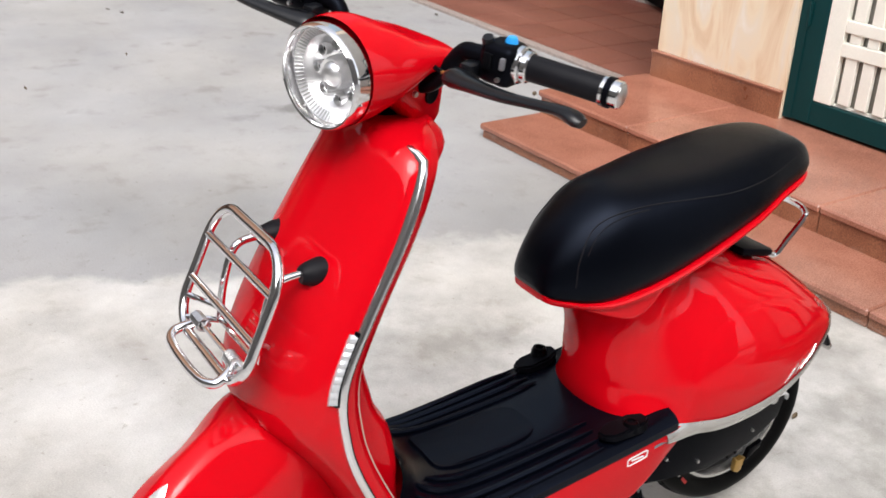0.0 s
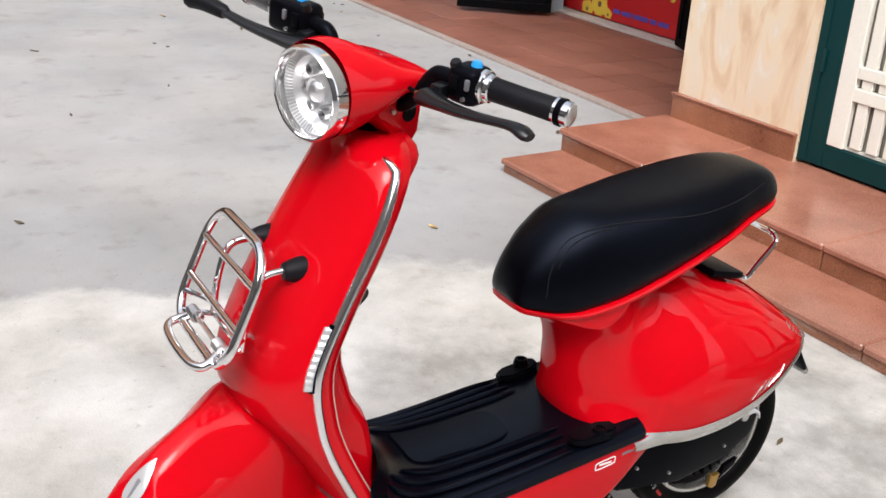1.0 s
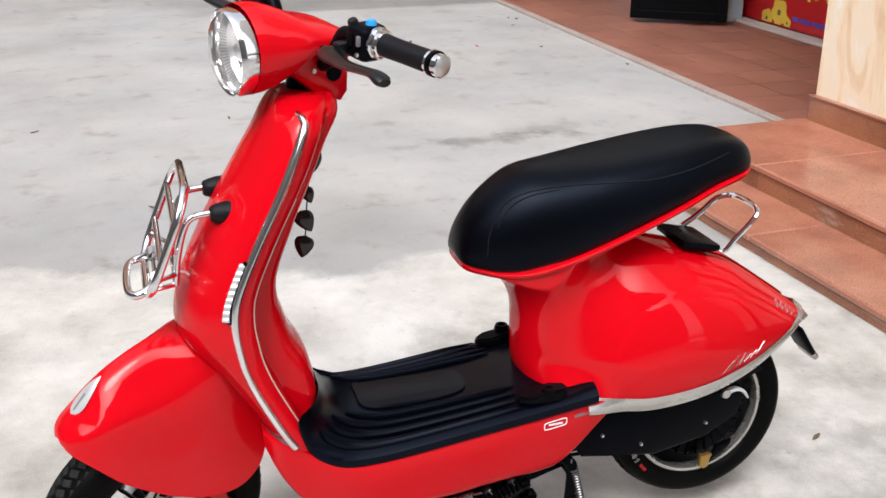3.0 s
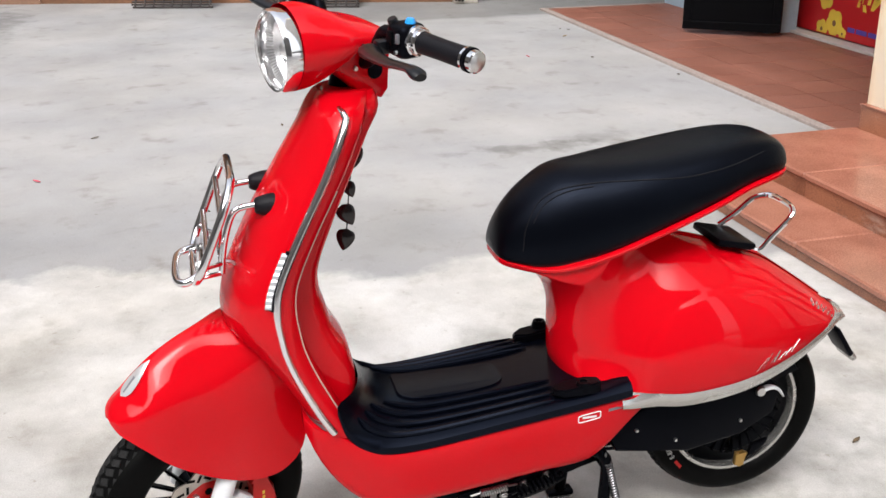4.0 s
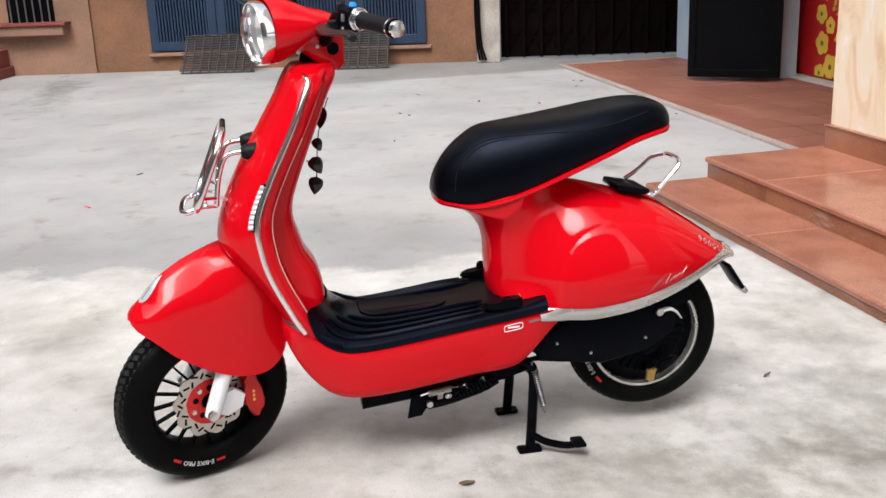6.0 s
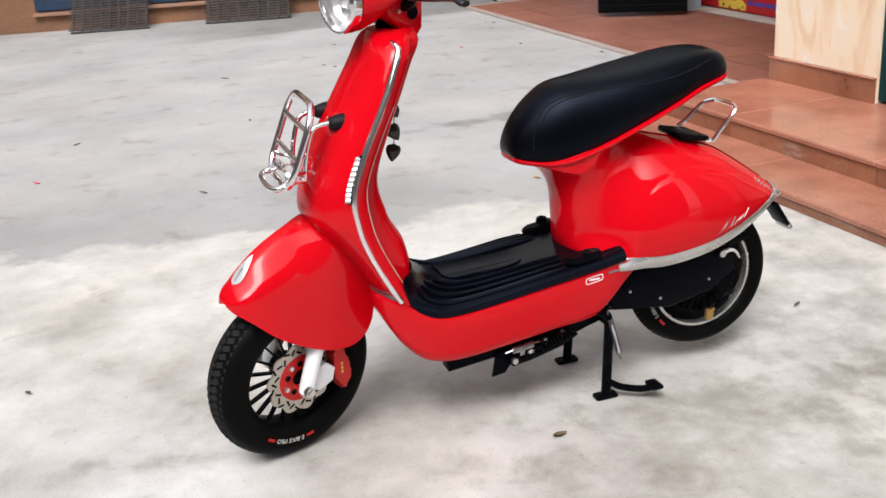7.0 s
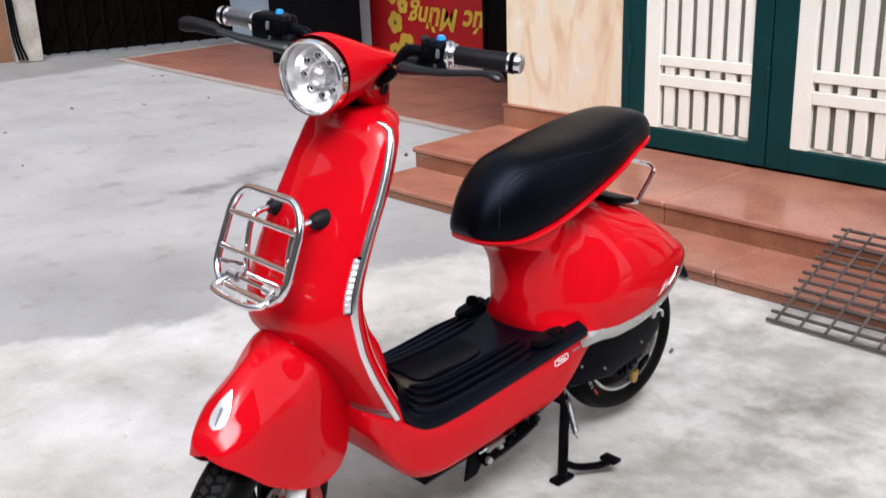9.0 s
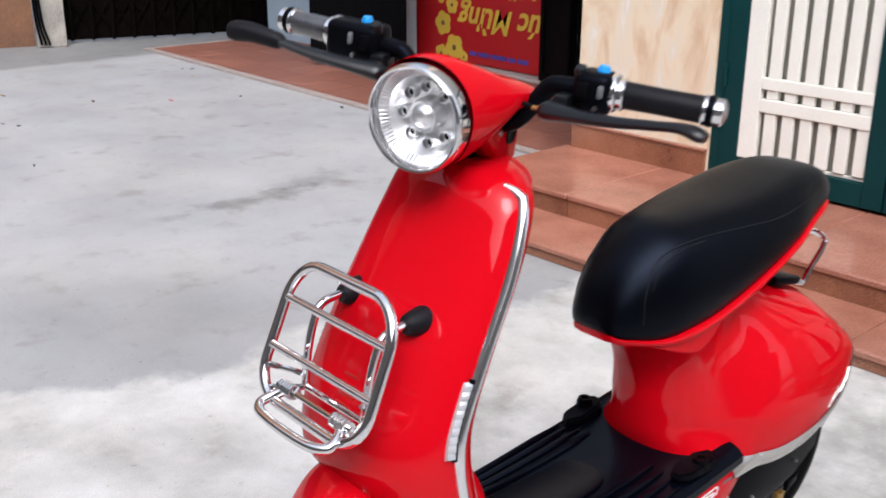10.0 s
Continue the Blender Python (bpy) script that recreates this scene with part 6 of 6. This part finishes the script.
    block(bm, (s * 0.152, 0.330, 1.076), (s * 0.167, 0.336, 1.098), 0.004)
    part("switch_recess", bm, M_darkmetal, box, xf=STEER)
    # brake lever
    bm = bmesh.new()
    tube(bm, curve_through([(s * 0.112, 0.325, 1.057), (s * 0.128, 0.318, 1.058), (s * 0.160, 0.304, 1.062), (s * 0.215, 0.290, 1.069), (s * 0.265, 0.281, 1.078), (s * 0.305, 0.276, 1.084), (s * 0.334, 0.273, 1.080)], 24),
         [1.35 * q for q in (0.006, 0.009, 0.0125, 0.015, 0.0155, 0.0145, 0.013, 0.012, 0.011, 0.0102, 0.0096, 0.009, 0.0085, 0.008, 0.0076, 0.0074, 0.0072, 0.0072, 0.0074, 0.008, 0.009, 0.0100, 0.0098, 0.007)], 12, flat=0.64)
    lev = sc("brake_lever", bm, M_lever, "black brake lever with ball end", steer=True)
    bm = bmesh.new()
    block(bm, (s * 0.124, 0.322, 1.054), (s * 0.146, 0.360, 1.078), 0.006)
    part("lever_perch", bm, M_lever, lev, xf=STEER)
    if s < 0:
        bm = bmesh.new()
        tube(bm, curve_through([(-0.256, 0.2825, 1.077), (-0.285, 0.278, 1.081), (-0.312, 0.2755, 1.083), (-0.340, 0.2725, 1.080)], 12), [0.007, 0.0115, 0.0122, 0.0126, 0.0130, 0.0134, 0.0138, 0.0142, 0.0146, 0.0148, 0.0146, 0.012], 12)
        part("lever_sleeve", bm, M_grip, lev, "black rubber lever sleeve", xf=STEER)
    bm = bmesh.new()
    rod(bm, STEER @ Vector((s * 0.098, 0.328, 1.054)), STEER @ Vector((s * 0.116, 0.325, 1.056)), 0.003, 8)
    part("cable_ferrule", bm, M_gold, lev, "brass cable end")
    bm = bmesh.new()
    tube(bm, curve_through([(s * 0.099, 0.328, 1.054), (s * 0.06, 0.334, 1.055), (s * 0.04, 0.33, 1.03), (s * 0.015, 0.325, 0.99)], 14), 0.0032, 6)
    sc("brake_cable", bm, M_black, "black brake cable", steer=True)

# -- front luggage rack
def rack_y(z):
    return 0.062 + (z - 0.672) * 0.43


bm = bmesh.new()
w, zt, zb, r = 0.114, 0.837, 0.664, 0.054
loop = []
for cx, cz, a0 in ((w - r, zt - r, 0), (-(w - r), zt - r, 90), (-(w - r), zb + r * 0.85, 180), (w - r, zb + r * 0.85, 270)):
    for k in range(9):
        a = radians(a0 + 90 * k / 8)
        z = cz + (r if a0 < 180 else r * 0.85) * math.sin(a)
        loop.append(((cx + r * math.cos(a)) * (0.985 + 0.045 * (zt - z) / (zt - zb)), rack_y(z), z))
tube(bm, loop, 0.0076, 12, closed=True)
rack = sc("front_rack", bm, M_chrome, "chrome folding front luggage rack")
for z in (0.788, 0.7265):
    bm = bmesh.new()
    rod(bm, (-w + 0.002, rack_y(z) - 0.001, z), (w - 0.002, rack_y(z) - 0.001, z), 0.0057, 10)
    part("rack_bar", bm, M_chrome, rack)
bm = bmesh.new()  # hinged lip
lip = curve_through([(-0.062, 0.076, 0.680), (-0.070, 0.066, 0.674), (-0.077, 0.054, 0.669), (-0.078, 0.042, 0.665), (-0.064, 0.032, 0.663), (-0.035, 0.028, 0.662), (0, 0.027, 0.662), (0.035, 0.028, 0.662), (0.064, 0.032, 0.663), (0.078, 0.042, 0.665), (0.077, 0.054, 0.669), (0.070, 0.066, 0.674), (0.062, 0.076, 0.680)], 60)
tube(bm, lip, 0.0070, 12)
part("rack_lip", bm, M_chrome, rack, "chrome folding lip")
bm = bmesh.new()
rod(bm, (-0.085, 0.074, 0.681), (0.085, 0.074, 0.681), 0.004, 8)
part("hinge_bar", bm, M_chrome, rack)
for s in (1, -1):
    part("hinge_spring", spring((s * 0.078, 0.074, 0.681), (s * 0.042, 0.074, 0.681), 0.0085, 6, 0.0024, 0.9), M_alu, rack)
    bm = bmesh.new()
    lathe(bm, [(0.0, -0.008), (0.009, -0.008), (0.009, 0.008), (0.0, 0.008)], Matrix.Translation((s * 0.070, 0.075, 0.680)) @ Matrix.Rotation(radians(90), 4, "Y"), 12)
    part("hinge_boss", bm, M_chrome, rack)
    # inner upright with its arm to the rubber mount
    bm = bmesh.new()
    tube(bm, curve_through([(s * 0.066, 0.105, 0.672), (s * 0.068, 0.112, 0.72), (s * 0.069, 0.125, 0.765), (s * 0.069, 0.140, 0.785), (s * 0.069, 0.172, 0.790)], 24), 0.0058, 10)
    part("rack_arm", bm, M_chrome, rack)
    bm = bmesh.new()
    lathe(bm, [(0.0, -0.002), (0.0105, -0.002), (0.0135, 0.001), (0.0165, 0.010), (0.0192, 0.022), (0.0200, 0.034), (0.0, 0.038)], Matrix.Translation((s * 0.069, 0.170, 0.788)) @ Matrix.Rotation(radians(-90), 4, "X"), 18)
    part("rubber_mount", bm, M_grip, rack, "black rubber mount")
    bm = bmesh.new()
    rod(bm, (s * 0.112, rack_y(0.70), 0.70), (s * 0.066, 0.108, 0.69), 0.0042, 8)
    rod(bm, (s * 0.066, 0.105, 0.672), (s * 0.09, rack_y(0.676), 0.676), 0.0045, 8)
    part("rack_link", bm, M_chrome, rack)
bm = bmesh.new()
rod(bm, (-0.066, 0.105, 0.674), (0.066, 0.105, 0.674), 0.0045, 8)
part("rack_bar", bm, M_chrome, rack)
bm = bmesh.new()
tube(bm, curve_through([(0.055, 0.108, 0.69), (0.052, 0.125, 0.685), (0.05, 0.135, 0.67), (0.05, 0.14, 0.655)], 10), 0.003, 6)
part("lower_hook", bm, M_alu, rack)

# ---- pendants hanging behind the leg shield ----
chain = empty("pendant_chain", "string of dark teardrop pendants hung behind the leg shield", "pendant", (-0.02, 0.366, 0.885))
bm = bmesh.new()
tube(bm, curve_through([(-0.02, 0.352, 0.885), (-0.02, 0.372, 0.880), (-0.02, 0.368, 0.870), (-0.02, 0.345, 0.80), (-0.02, 0.334, 0.70)], 16), 0.0012, 5)
part("cord", bm, M_blacksteel, chain)
for (y, z, size, yaw, tilt) in ((0.352, 0.838, 0.034, 40, 8), (0.342, 0.775, 0.020, 70, -20), (0.336, 0.727, 0.027, 80, -25), (0.330, 0.680, 0.027, 75, 12)):
    bm = bmesh.new()
    rows = []
    for k in range(11):
        t = k / 10
        hw = size * 0.62 * (math.sin(math.pi * t ** 0.62) ** 0.75) + 0.0006
        th = 0.004 * math.sin(math.pi * t) + 0.0008
        rows.append([(hw * math.cos(a), th * math.sin(a), size * (0.8 - 1.6 * (1 - t))) for a in (2 * math.pi * j / 14 for j in range(14))])
    rows = [[(x, yy, -zz) for x, yy, zz in r] for r in rows][::-1]
    skin(bm, rows, True, True)
    part("pendant", bm, M_pick, chain, xf=Matrix.Translation((-0.02, y, z)) @ Matrix.Rotation(radians(yaw), 4, "Z") @ Matrix.Rotation(radians(tilt), 4, "Y"))

# ---- litter on the concrete ----
random.seed(11)
SPOTS = [(-5.05, 2.34, "p"), (-5.32, 1.95, "d"), (-1.73, 1.44, "o"), (-3.6, 0.53, "d"), (0.235, 0.61, "d"), (-0.13, 1.555, "d"), (-5.03, 1.30, "d"), (-4.92, 1.35, "d"), (-4.21, 3.05, "d"), (-5.87, 1.58, "o"), (-6.07, 2.94, "d"), (-6.02, 2.99, "d"), (-5.75, 2.86, "o"), (-4.0, 1.1, "d"), (-4.9, 2.75, "d"), (-2.3, 0.1, "d"), (-2.9, -0.6, "p"), (-3.6, -0.4, "d"), (-1.1, 1.85, "d"), (-5.0, 0.6, "d"), (-1.9, 2.4, "d"), (-0.6, -0.6, "d"), (0.75, 0.2, "d"), (-2.6, 2.6, "d")]
for x, y, k in SPOTS:
    bm = bmesh.new()
    sz = random.uniform(0.012, 0.026)
    yaw = random.uniform(0, 6.28)
    rows = []
    for i in range(6):
        t = i / 5
        hw = sz * 0.45 * math.sin(math.pi * min(0.97, max(0.04, t)))
        rows.append([(sz * (t - 0.5) * 2, hw * q, 0.0025 + 0.006 * t * t + 0.004 * abs(q)) for q in (-1, 0, 1)])
    skin(bm, rows)
    ob = part("fallen_leaf", bm, {"d": M_leafy, "p": M_petal, "o": M_gold}[k], xf=Matrix.Translation((x, y, 0)) @ Matrix.Rotation(yaw, 4, "Z"))
    tagged(ob, {"d": "small dry brown leaf scrap on the concrete", "p": "small pink petal lying on the concrete", "o": "small yellow leaf scrap on the concrete"}[k], "leaf", "litter on the yard")

# ---- porch tiles ----
T0, TS = 0.006, 0.30
bm = bmesh.new()
block(bm, (0, 0, 0), (TS - 0.006, TS - 0.006, 0.012), 0.0015, seg=1)
first = part("tile", bm, M_tile, porch, smooth=False)
tile_mesh = first.data
count = 0
for j in range(5):
    for i in range(17):
        ob = first if count == 0 else new("tile", tile_mesh)
        if count:
            ob.parent = porch
        ob.matrix_parent_inverse = porch.matrix_world.inverted()
        ob.matrix_world = Matrix.Translation((-7.055 + TS * i, 3.19 + TS * j, 0.004 + random.uniform(-0.0006, 0.0006)))
        count += 1
